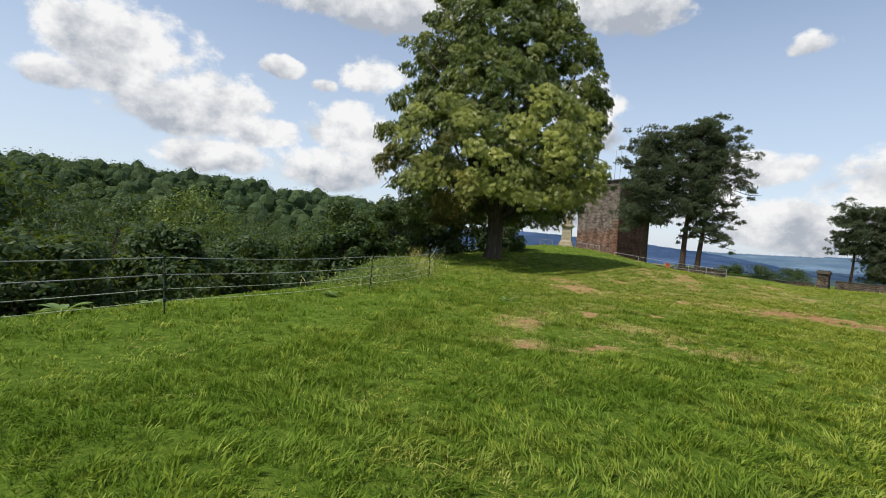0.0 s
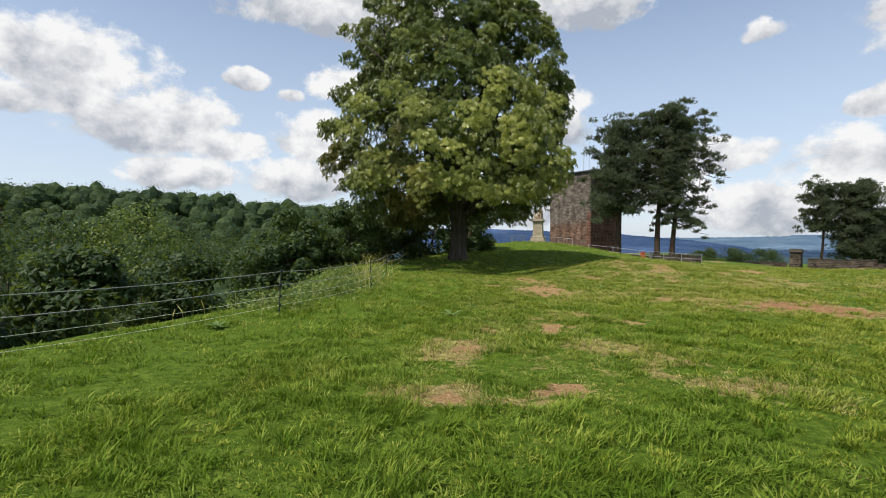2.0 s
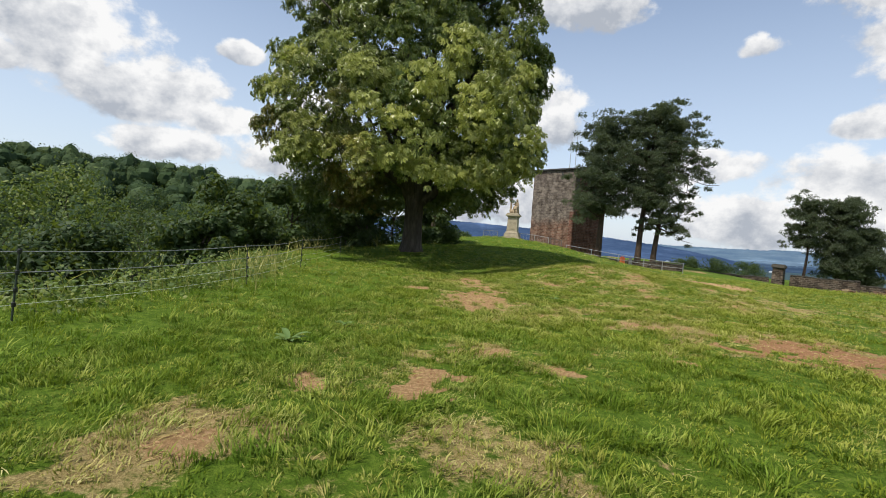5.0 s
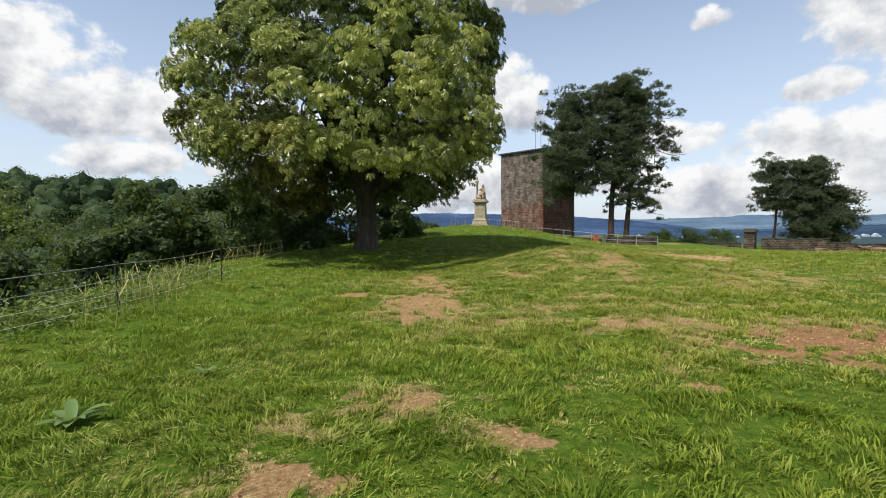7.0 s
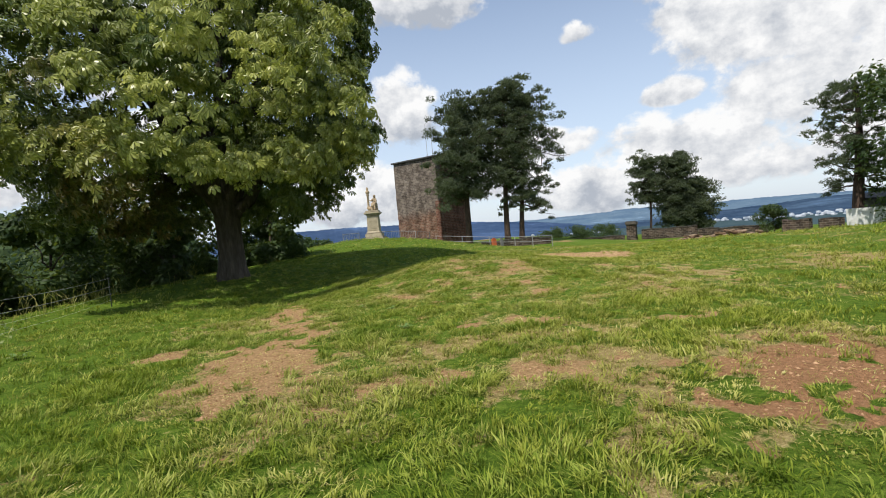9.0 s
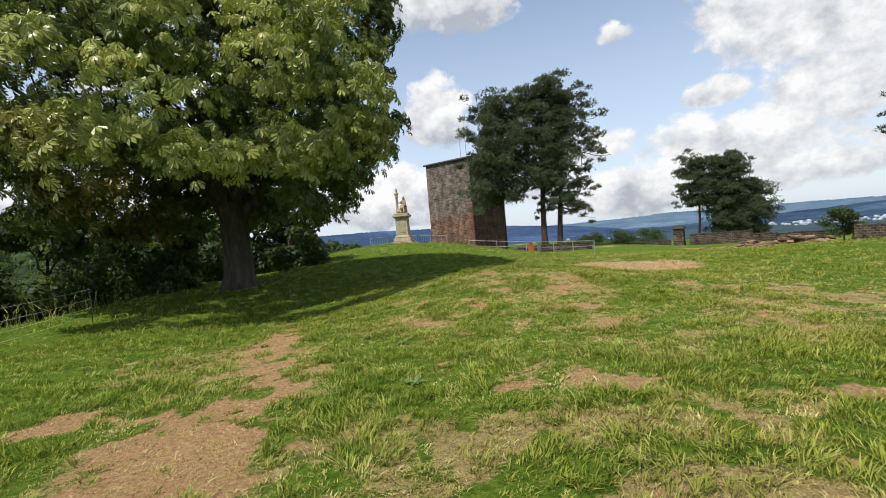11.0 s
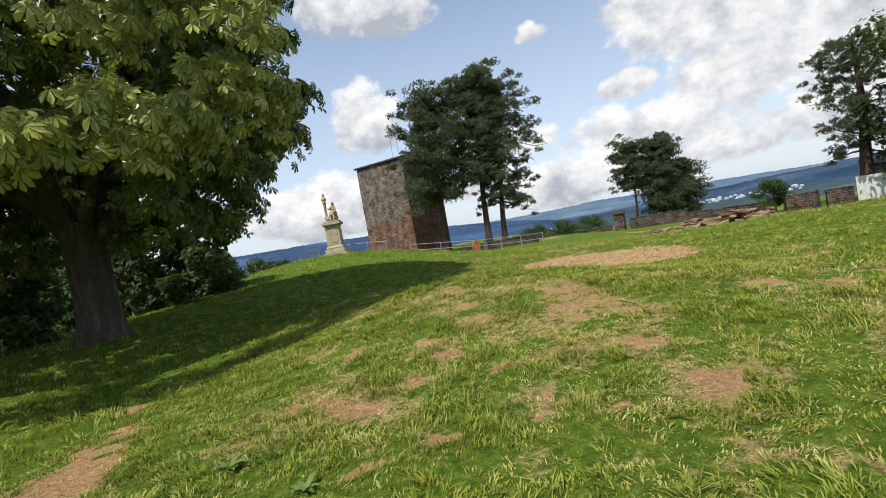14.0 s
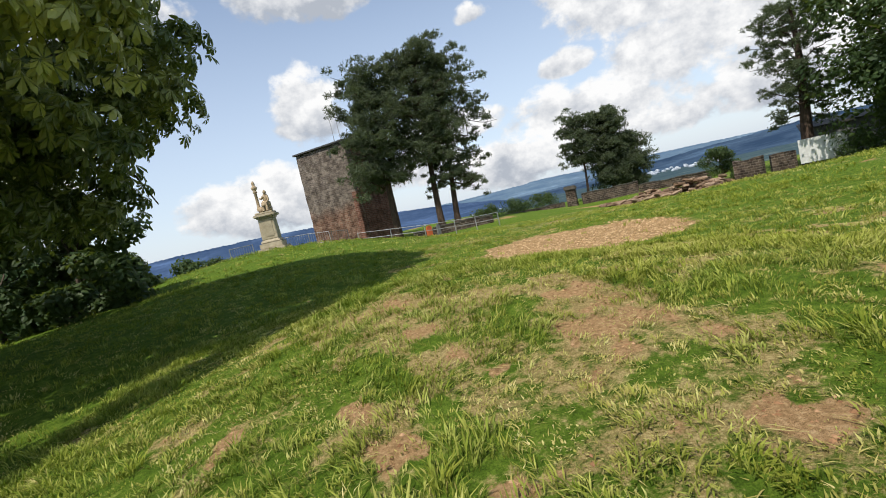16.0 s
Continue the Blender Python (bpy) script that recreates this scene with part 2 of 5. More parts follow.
def bark_material(name, a, b, scale=6):
    def build(s):
        v = s.coord("Object", (1, 1, 0.22))
        n = s.noise(scale, 8, 0.7, v)
        ridge = s.voronoi(scale * 1.7, v)
        col = s.mix(s.math("MULTIPLY", ridge, 0.7, True), s.ramp(n, (0.3, a), (0.75, b)), a)
        return s.bsdf(col, 0.95, normal=s.bump(s.math("ADD", n, ridge), 0.9, 0.05), spec=0.2)
    return material(name, build)


CHESTNUT_BARK = bark_material("chestnut_bark", (0.045, 0.037, 0.028), (0.17, 0.145, 0.115))
PINE_BARK = bark_material("pine_bark", (0.035, 0.026, 0.02), (0.13, 0.085, 0.06), 5)
TWIG = bark_material("twig_bark", (0.05, 0.04, 0.03), (0.14, 0.11, 0.08), 9)


def masonry_shader(top, low):
    def build(s):
        c = s.coord("Object")
        b = s.nt.nodes.new("ShaderNodeTexBrick")
        sx = s.nt.nodes.new("ShaderNodeSeparateXYZ")
        s.nt.links.new(c, sx.inputs[0])
        along = s.math("ADD", sx.outputs[0], sx.outputs[1])
        cb = s.nt.nodes.new("ShaderNodeCombineXYZ")
        wob = s.math("MULTIPLY", s.noise(1.5, 3), 0.12)
        s.put(cb.inputs[0], s.math("ADD", along, wob)), s.put(cb.inputs[1], s.math("ADD", sx.outputs[2], wob))
        s.nt.links.new(cb.outputs[0], b.inputs["Vector"])
        for k, v in (("Scale", 1.0), ("Mortar Size", 0.03), ("Brick Width", 0.52), ("Row Height", 0.24), ("Mortar Smooth", 0.5)):
            b.inputs[k].default_value = v
        b.inputs["Color1"].default_value, b.inputs["Color2"].default_value = (0, 0, 0, 1), (1, 1, 1, 1)
        b.inputs["Mortar"].default_value = (0.5, 0.5, 0.5, 1)
        big = s.noise(0.35, 6, 0.65)
        up = s.ramp(b.outputs["Color"], *[(p, k) for p, k in zip((0.0, 0.5, 1.0), top)])
        dn = s.ramp(b.outputs["Color"], *[(p, k) for p, k in zip((0.0, 0.5, 1.0), low)])
        edge = s.math("MULTIPLY", s.math("SUBTRACT", s.math("ADD", sx.outputs[2], s.math("MULTIPLY", big, 3.5)), 6.6), 0.7, True)
        col = s.mix(edge, dn, up)
        col = s.mix(s.math("MULTIPLY", b.outputs["Fac"], 0.55), col, (0.30, 0.26, 0.22))
        stain = s.ramp(s.noise(1.1, 8, 0.7, s.coord("Object", (1, 1, 0.8))), (0.40, (1, 1, 1)), (0.62, (0.40, 0.38, 0.37)))
        col = s.mix(1.0, col, stain, "MULTIPLY")
        pale = s.ramp(s.noise(3.2, 5, 0.7), (0.62, (0, 0, 0)), (0.72, (1, 1, 1)))
        col = s.mix(s.math("MULTIPLY", pale, 0.35), col, (0.42, 0.36, 0.30))
        h = s.math("ADD", s.math("MULTIPLY", b.outputs["Fac"], -0.7), s.noise(9, 6, 0.7))
        return s.bsdf(col, 0.95, normal=s.bump(h, 0.9, 0.08), spec=0.15)
    return build


TOWER_STONE = material("tower_masonry", masonry_shader(
    ((0.125, 0.105, 0.09), (0.18, 0.15, 0.125), (0.26, 0.22, 0.18)), ((0.14, 0.078, 0.053), (0.195, 0.105, 0.07), (0.27, 0.18, 0.13))))
TOWER_RED = material("red_sandstone", masonry_shader(
    ((0.14, 0.066, 0.046), (0.20, 0.094, 0.066), (0.26, 0.14, 0.10)), ((0.14, 0.066, 0.046), (0.20, 0.09, 0.062), (0.27, 0.13, 0.088))))
RUIN_STONE = material("ruin_masonry", masonry_shader(
    ((0.05, 0.04, 0.032), (0.08, 0.063, 0.05), (0.12, 0.095, 0.075)), ((0.05, 0.04, 0.032), (0.085, 0.065, 0.05), (0.14, 0.105, 0.08))))


def mottled(name, a, b, scale=6, rough=0.8, metal=0.0, bump=0.3, spread=0.015, spec=0.4):
    def build(s):
        n = s.noise(scale, 7, 0.65)
        big = s.noise(scale * 0.17, 4, 0.6)
        col = s.ramp(s.math("ADD", s.math("MULTIPLY", n, 0.6), s.math("MULTIPLY", big, 0.4)), (0.32, a), (0.68, b))
        return s.bsdf(col, rough, metal, s.bump(n, bump, spread), spec)
    return material(name, build)


PALE_STONE = mottled("pale_sandstone", (0.26, 0.22, 0.15), (0.48, 0.42, 0.31), 5, 0.9, spec=0.2)
STATUE_STONE = mottled("weathered_statue_stone", (0.16, 0.12, 0.08), (0.46, 0.36, 0.23), 8, 0.9, spec=0.2)
COPING = mottled("dark_coping", (0.035, 0.033, 0.028), (0.09, 0.08, 0.065), 7, 0.95, spec=0.2)
ROOF = mottled("dark_roof_felt", (0.03, 0.03, 0.032), (0.08, 0.078, 0.075), 5, 0.8)
STEEL = mottled("galvanised_steel", (0.20, 0.20, 0.21), (0.40, 0.40, 0.41), 12, 0.5, 0.5, 0.1, 0.003)
DARK_STEEL = mottled("dark_steel", (0.05, 0.05, 0.05), (0.12, 0.12, 0.12), 12, 0.6, 0.4, 0.1, 0.003)
POST_PLASTIC = mottled("dark_green_plastic", (0.015, 0.025, 0.014), (0.035, 0.05, 0.03), 30, 0.55, 0, 0.1, 0.002)
INSULATOR = mottled("black_insulator", (0.01, 0.01, 0.01), (0.03, 0.03, 0.03), 40, 0.4, 0, 0.1, 0.002)
ROPE = mottled("grey_fence_rope", (0.16, 0.17, 0.16), (0.34, 0.35, 0.33), 90, 0.8, 0, 0.3, 0.002)
TWINE = mottled("pale_fence_twine", (0.40, 0.46, 0.32), (0.62, 0.66, 0.52), 90, 0.8, 0, 0.3, 0.002)
ORANGE = mottled("orange_plastic", (0.45, 0.09, 0.03), (0.62, 0.15, 0.05), 8, 0.5, 0, 0.1, 0.003)
WHITE = mottled("white_paint", (0.42, 0.42, 0.41), (0.66, 0.66, 0.64), 4, 0.6, 0, 0.1, 0.003)
# white walls with distance haze mixed into the colour as blue-grey
FAR_HOUSE = mottled("hazy_house_walls", (0.26, 0.31, 0.37), (0.55, 0.58, 0.62), 0.05, 0.9, 0, 0.0)
SHED_WALL = mottled("grey_shed_boards", (0.10, 0.10, 0.10), (0.22, 0.22, 0.21), 4, 0.85)
RUBBLE = [mottled("rubble_stone", (0.085, 0.052, 0.033), (0.22, 0.145, 0.095), 6, 0.95, spec=0.2), mottled("pale_rubble_stone", (0.15, 0.10, 0.065), (0.36, 0.265, 0.185), 6, 0.95, spec=0.2)]
PEBBLE = leaf_material("gravel_pebble", (0.20, 0.12, 0.055), (0.33, 0.215, 0.105), (0.48, 0.345, 0.20), rough=0.9, share=0.0, spec=0.2)
CLOD = leaf_material("soil_clod", (0.14, 0.07, 0.035), (0.28, 0.155, 0.08), (0.44, 0.28, 0.16), rough=0.95, share=0.0, spec=0.1)


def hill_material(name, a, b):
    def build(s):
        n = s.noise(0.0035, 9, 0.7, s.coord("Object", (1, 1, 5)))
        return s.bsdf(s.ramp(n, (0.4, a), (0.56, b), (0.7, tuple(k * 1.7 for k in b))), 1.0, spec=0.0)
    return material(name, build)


# aerial haze is painted into these hill colours as blue
FAR_HILL = [hill_material("haze_blue_wooded_hill", (0.028, 0.052, 0.105), (0.045, 0.075, 0.14)),
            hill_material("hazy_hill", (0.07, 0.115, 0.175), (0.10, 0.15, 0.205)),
            hill_material("haze_blue_far_slope", (0.022, 0.042, 0.078), (0.042, 0.07, 0.112))]


# ---- mesh helpers ----
def mesh_of(name, V, F, mats=(), smooth=False, **attrs):
    """A mesh from arrays: F is (n, 3) or (n, 4); attrs are floats per point."""
    me = bpy.data.meshes.new(name)
    V, F = np.ascontiguousarray(V, np.float32), np.ascontiguousarray(F, np.int32)
    n, k = F.shape
    me.vertices.add(len(V)), me.loops.add(n * k), me.polygons.add(n)
    me.vertices.foreach_set("co", V.ravel())
    me.loops.foreach_set("vertex_index", F.ravel())
    me.polygons.foreach_set("loop_start", np.arange(0, n * k, k, dtype=np.int32))
    me.polygons.foreach_set("loop_total", np.full(n, k, np.int32))
    me.polygons.foreach_set("use_smooth", np.full(n, smooth))
    me.update(calc_edges=True)
    for key, val in attrs.items():
        me.attributes.new(key, "FLOAT", "POINT").data.foreach_set("value", np.ascontiguousarray(val, np.float32))
    for m in mats:
        me.materials.append(m)
    return me


def place(name, me, parent=None, label="", category="", group="", kind="", m=None):
    ob = new(name, me)
    if m is not None:
        ob.matrix_world = m
    if parent is not None:
        ob.parent = parent
    return tagged(ob, label, category, group, kind)


def part(name, bm, mat, parent, label=""):
    me = bpy.data.meshes.new(name)
    bm.to_mesh(me), bm.free()
    me.materials.append(mat)
    return place(name, me, parent, label)


def empty(name, m, label, category, group="", kind=""):
    ob = new(name)
    ob.matrix_world = m
    return tagged(ob, label, category, group, kind)


def box_bm(x0, x1, y0, y1, z0, z1, bevel=0.0, taper=1.0, bm=None):
    made = bmesh.new()
    bmesh.ops.create_cube(made, size=1)
    for v in made.verts:
        t = taper if v.co.z > 0 else 1.0
        v.co = Vector(((x0 + x1) / 2 + v.co.x * (x1 - x0) * t, (y0 + y1) / 2 + v.co.y * (y1 - y0) * t, z0 if v.co.z < 0 else z1))
    if bevel:
        bmesh.ops.bevel(made, geom=made.edges[:], offset=bevel, segments=2, affect="EDGES")
    if bm is None:
        return made
    me = bpy.data.meshes.new("joined")
    made.to_mesh(me), made.free()
    bm.from_mesh(me)
    bpy.data.meshes.remove(me)
    return bm


def tube(points, radii, sides=8):
    """Vertices and quads of a tapering tube."""
    P = np.array(points, float)
    R = np.broadcast_to(np.asarray(radii, float), len(P))
    T = np.gradient(P, axis=0)
    T /= np.linalg.norm(T, axis=1)[:, None] + 1e-9
    up = np.where(np.abs(T[:, 2:3]) > 0.9, [[1.0, 0, 0]], [[0, 0, 1.0]])
    A = np.cross(T, up)
    A /= np.linalg.norm(A, axis=1)[:, None] + 1e-9
    B = np.cross(T, A)
    for i in range(1, len(P)):
        if A[i] @ A[i - 1] < 0:
            A[i], B[i] = -A[i], -B[i]
    a = np.linspace(0, 2 * np.pi, sides, endpoint=False)
    V = P[:, None] + R[:, None, None] * (A[:, None] * np.cos(a)[None, :, None] + B[:, None] * np.sin(a)[None, :, None])
    i, j = np.meshgrid(np.arange(len(P) - 1), np.arange(sides), indexing="ij")
    j2 = (j + 1) % sides
    F = np.stack([i * sides + j, i * sides + j2, (i + 1) * sides + j2, (i + 1) * sides + j], -1).reshape(-1, 4)
    return V.reshape(-1, 3), F


def merge(parts):
    Vs, Fs, n = [], [], 0
    for V, F in parts:
        Vs.append(V), Fs.append(F + n)
        n += len(V)
    return np.concatenate(Vs), np.concatenate(Fs)


def unit(a):
    return a / (np.linalg.norm(a, axis=-1, keepdims=True) + 1e-9)


def leaf_cards(P, N, size, rng, aspect=0.6):
    """Kite-shaped leaves, folded a little, at P facing N."""
    n = len(P)
    r = unit(rng.normal(size=(n, 3)))
    T = unit(np.cross(N, r))
    B = np.cross(N, T)
    s = (size * rng.uniform(0.6, 1.35, n))[:, None]
    V = np.stack([P - T * s * 0.5, P + B * s * aspect * 0.5 - N * s * 0.12, P + T * s * 0.5 - N * s * 0.1, P - B * s * aspect * 0.5 - N * s * 0.12], 1).reshape(-1, 3)
    return V, np.arange(4 * n).reshape(n, 4)


# ---- value noise on the plan ----
def lattice(ix, iy, seed):
    h = (ix.astype(np.int64) * 374761393 + iy.astype(np.int64) * 668265263 + seed * 974634777) & 0xFFFFFFFF
    h = ((h ^ (h >> 13)) * 1274126177) & 0xFFFFFFFF
    return ((h ^ (h >> 16)) & 0xFFFF) / 65535.0


def vnoise(x, y, scale, seed=0):
    x, y = np.asarray(x, float) / scale, np.asarray(y, float) / scale
    ix, iy = np.floor(x), np.floor(y)
    fx, fy = x - ix, y - iy
    fx, fy = fx * fx * (3 - 2 * fx), fy * fy * (3 - 2 * fy)
    a, b = lattice(ix, iy, seed), lattice(ix + 1, iy, seed)
    c, d = lattice(ix, iy + 1, seed), lattice(ix + 1, iy + 1, seed)
    return (a * (1 - fx) + b * fx) * (1 - fy) + (c * (1 - fx) + d * fx) * fy


def fbm(x, y, scale, seed=0, octaves=4):
    t, w, s = 0, 0, 1.0
    for k in range(octaves):
        t, w = t + s * vnoise(x, y, scale / 2 ** k, seed + k), w + s
        s *= 0.55
    return t / w


def smooth(a, b, x):
    t = np.clip((np.asarray(x, float) - a) / (b - a), 0, 1)
    return t * t * (3 - 2 * t)


# ---- the lie of the land ----
END = (8.14, 18.7)


def at(az, d):
    """A place d metres off in the direction az (degrees from y towards x), seen from the end of the walk."""
    return END[0] + d * math.sin(radians(az)), END[1] + d * math.cos(radians(az))


def rim(u):
    """How far left of the walk the hilltop's edge lies."""
    return -7.3 - 6.5 * smooth(13, 27, u) + 1.5 * smooth(36, 48, u)


def height(x, y):
    x, y = np.asarray(x, float), np.asarray(y, float)
    u, v = 0.4 * x + 0.917 * y, 0.917 * x - 0.4 * y
    z = -1.1 * smooth(33, 54, u) * smooth(-30, 4, v) - 1.4 * smooth(8, 26, v) * smooth(35, 66, u)
    z = z + 1.98 * np.exp(-0.5 * (((u - 49) / 8.5) ** 2 + ((v + 7.6) / 6.8) ** 2))
    z = z + 0.56 * np.exp(-0.5 * (((x - 10.8) / 2.4) ** 2 + ((y - 24.3) / 1.9) ** 2))
    z = z + 0.24 * np.exp(-0.5 * (((x - 12.8) / 1.7) ** 2 + ((y - 20.6) / 1.5) ** 2))
    z = z - 0.30 * np.exp(-0.5 * (((x - 5.2) / 1.9) ** 2 + ((y - 25.6) / 2.2) ** 2))
    z = z - 0.27 * np.exp(-0.5 * (((x - 18) / 3.6) ** 2 + ((y - 29) / 3.4) ** 2))
    z = z + 0.18 * np.exp(-0.5 * (((x - 3.2) / 2.5) ** 2 + ((y - 31) / 2.5) ** 2))
    z = z + 0.10 * (fbm(x, y, 5.0, 3) - 0.5) + 0.05 * (fbm(x, y, 0.9, 9, 3) - 0.5)
    s = np.maximum(rim(u) - v, 0)
    z = z - 0.10 * np.minimum(s, 2) - 0.62 * np.maximum(s - 1.2, 0) ** 2 / (np.maximum(s - 1.2, 0) + 3.0)
    # the far edges of the hilltop
    e = np.maximum(np.hypot(x - 22, y - 45) - 62, 0)
    z = z - 0.45 * e * e / (e + 25)
    # bottom of the valley, and the wooded hill beyond it
    r, az = np.hypot(x, y), np.degrees(np.arctan2(x, y))
    floor_z = -32 - 32 * smooth(-12, 25, np.where(az < -140, 180, az))
    z = np.where(z < floor_z, floor_z + 3 * (fbm(x, y, 90, 5) - 0.5), z)
    hill = (51 - 5 * smooth(-36, -12, az) - 46 * smooth(-10, -2.5, az)) * smooth(-150, -110, az) * np.exp(-((r - 330) / 120) ** 2)
    return z + hill * smooth(70, 150, r) * (0.92 + 0.16 * fbm(x, y, 120, 8))


BARE = [  # worn patches: centre, half sizes, turn
    (4.9, 17.1, 1.05, 3.4, -8), (5.05, 24.3, 0.42, 0.75, 0), (5.15, 21.3, 0.62, 2.2, -3), (3.45, 18.2, 0.55, 0.45, 20), (9.7, 12.8, 2.4, 1.5, -12), (7.5, 14.5, 0.6, 0.42, 0), (6.75, 14.8, 0.42, 0.3, 0),
    (3.3, 10.3, 0.62, 0.7, 0), (2.2, 10.1, 0.55, 0.4, 10), (10.2, 15.4, 0.9, 0.28, -15),
]
SPOTS = [  # smaller ones: centre, radius
    (7.7, 17.0, 0.3), (8.5, 17.0, 0.26), (8.75, 16.5, 0.35), (7.4, 18.3, 0.26), (11.2, 22.25, 0.35), (8.0, 22.5, 0.32), (8.9, 21.3, 0.28), (9.15, 20.6, 0.24),
    (10.1, 18.8, 0.42), (9.4, 19.1, 0.35), (8.2, 19.6, 0.27), (7.5, 19.6, 0.24), (7.7, 20.7, 0.25), (8.8, 22.05, 0.33), (9.85, 21.6, 0.3), (10.65, 21.5, 0.36), (9.85, 22.75, 0.26),
    (10.4, 19.95, 0.38), (4.25, 11.75, 0.3), (4.95, 11.0, 0.32), (2.55, 7.1, 0.36), (1.3, 6.85, 0.2), (1.7, 8.8, 0.3), (3.2, 10.0, 0.3), (6.8, 11.7, 0.2), (8.5, 12.6, 0.4), (8.9, 14.7, 0.3),
]
SWATHS = [  # dry straw bands: centre, half sizes, turn
    (4.0, 8.2, 0.75, 2.6, 22), (1.7, 8.8, 0.8, 0.9, 0), (1.3, 6.9, 0.9, 0.5, 0), (4.3, 11.4, 1.3, 0.8, -20), (9.6, 13.2, 3.4, 2.2, -12), (8.2, 15.8, 2.8, 1.3, -10), (4.5, 20.5, 1.6, 2.6, 0),
    (13.5, 23.0, 3.0, 1.6, 0), (10.4, 17.4, 1.8, 0.8, -15), (16.5, 18.0, 4.0, 1.6, -10),
]
GRAVEL = (17.0, 28.3, 2.8, 3.5, -43)


def blob(x, y, cx, cy, rx, ry, turn):
    c, s = math.cos(radians(turn)), math.sin(radians(turn))
    dx, dy = x - cx, y - cy
    return 1.7 * (1 - np.hypot((dx * c + dy * s) / rx, (-dx * s + dy * c) / ry))


def lushness(x, y):
    """Where the sward grows tall and green, in tufts a hand to a pace across."""
    return smooth(0.38, 0.56, 0.68 * fbm(x, y, 0.42, 51, 3) + 0.20 * fbm(x, y, 1.3, 57, 3) + 0.12 * fbm(x, y, 4.5, 59, 2))


def covers(x, y):
    """How bare, dry, red and gravelly the ground is."""
    n1, n2, n0 = fbm(x, y, 0.7, 21, 4), fbm(x, y, 2.6, 31, 4), fbm(x, y, 0.22, 25, 3)
    b, sw = np.full(np.shape(x), -1.0), np.full(np.shape(x), -1.0)
    for q in BARE:
        b = np.maximum(b, blob(x, y, *q))
    for cx, cy, r in SPOTS:
        b = np.maximum(b, np.where(np.abs(x - cx) + np.abs(y - cy) < 3, blob(x, y, cx, cy, r * 1.05, r * 0.8, -15), -1))
    for q in SWATHS:
        sw = np.maximum(sw, blob(x, y, *q))
    on = np.clip((y - 4) / 12, 0.1, 1.0) * smooth(-7, -1, 0.917 * x - 0.4 * y)
    bare = smooth(0.0, 0.45, b - 0.52 + (n1 - 0.5) * 1.3 + (n0 - 0.5) * 2.8)
    spots = smooth(0.66, 0.70, n1 * 0.5 + n2 * 0.15 + n0 * 0.35 + 0.01 * on) * on
    bare = np.maximum(bare, 0.8 * spots)
    bare = np.maximum(bare, 0.85 * smooth(0.0, 0.6, blob(x, y, 53, 53.5, 11, 4.5, -32) + (n2 - 0.5)))
    rimdry = np.exp(-0.5 * (((x - 9.6) / 2.2) ** 2 + ((y - 24.6) / 1.4) ** 2)) + 0.8 * np.exp(-0.5 * (((x - 12.5) / 4) ** 2 + ((y - 23) / 2) ** 2))
    dry = smooth(0.46, 0.66, n2 * 0.45 + n1 * 0.35 + n0 * 0.2 + 0.05 * on - 0.03) * 0.55 * (0.25 + 0.75 * on)
    dry = dry + rimdry * smooth(0.42, 0.66, 0.4 * n1 + 0.6 * n0) * 0.45 + 0.55 * smooth(0.0, 0.9, sw - 0.25 + (n1 - 0.5) * 3.2 + (n0 - 0.5) * 3.0) + 0.22 * smooth(-0.3, 0.3, b)
    red = np.clip(blob(x, y, 9.8, 12.6, 2.6, 1.6, 0) * 1.5, 0, 1)
    g = smooth(0.0, 0.25, blob(x, y, *GRAVEL) + (n1 - 0.5) * 0.8)
    return bare, np.clip(dry, 0, 1), red, g


def axis(lo, hi, step, a, b):
    """Grid lines, fine from lo to hi, then wider and wider out to a and b."""
    out, s, x = [], step, hi
    while x < b:
        s *= 1.12
        x += s
        out.append(min(x, b))
    inn, s, x = [], step, lo
    while x > a:
        s *= 1.12
        x -= s
        inn.append(max(x, a))
    return np.concatenate([inn[::-1], np.arange(lo, hi + step / 2, step), out])


gx, gy = axis(-6, 17, 0.10, -4000, 4300), axis(0.5, 31, 0.10, -1200, 4600)
X, Y = np.meshgrid(gx, gy)
X, Y = X.ravel(), Y.ravel()
Z = height(X, Y)
bare, dry, red, gravel = covers(X, Y)
U, VV = 0.4 * X + 0.917 * Y, 0.917 * X - 0.4 * Y
rr = np.hypot(X, Y)
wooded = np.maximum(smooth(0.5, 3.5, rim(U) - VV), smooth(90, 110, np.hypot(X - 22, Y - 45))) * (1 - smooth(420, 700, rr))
# share of the painted haze tint, growing with distance
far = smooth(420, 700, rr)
nx, ny = len(gx), len(gy)
jj, ii = np.meshgrid(np.arange(ny - 1), np.arange(nx - 1), indexing="ij")
q = (jj * nx + ii).ravel()
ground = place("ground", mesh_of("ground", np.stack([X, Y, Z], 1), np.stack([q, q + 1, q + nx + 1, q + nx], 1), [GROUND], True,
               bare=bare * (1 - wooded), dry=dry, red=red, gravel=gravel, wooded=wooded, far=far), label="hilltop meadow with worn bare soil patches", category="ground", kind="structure")


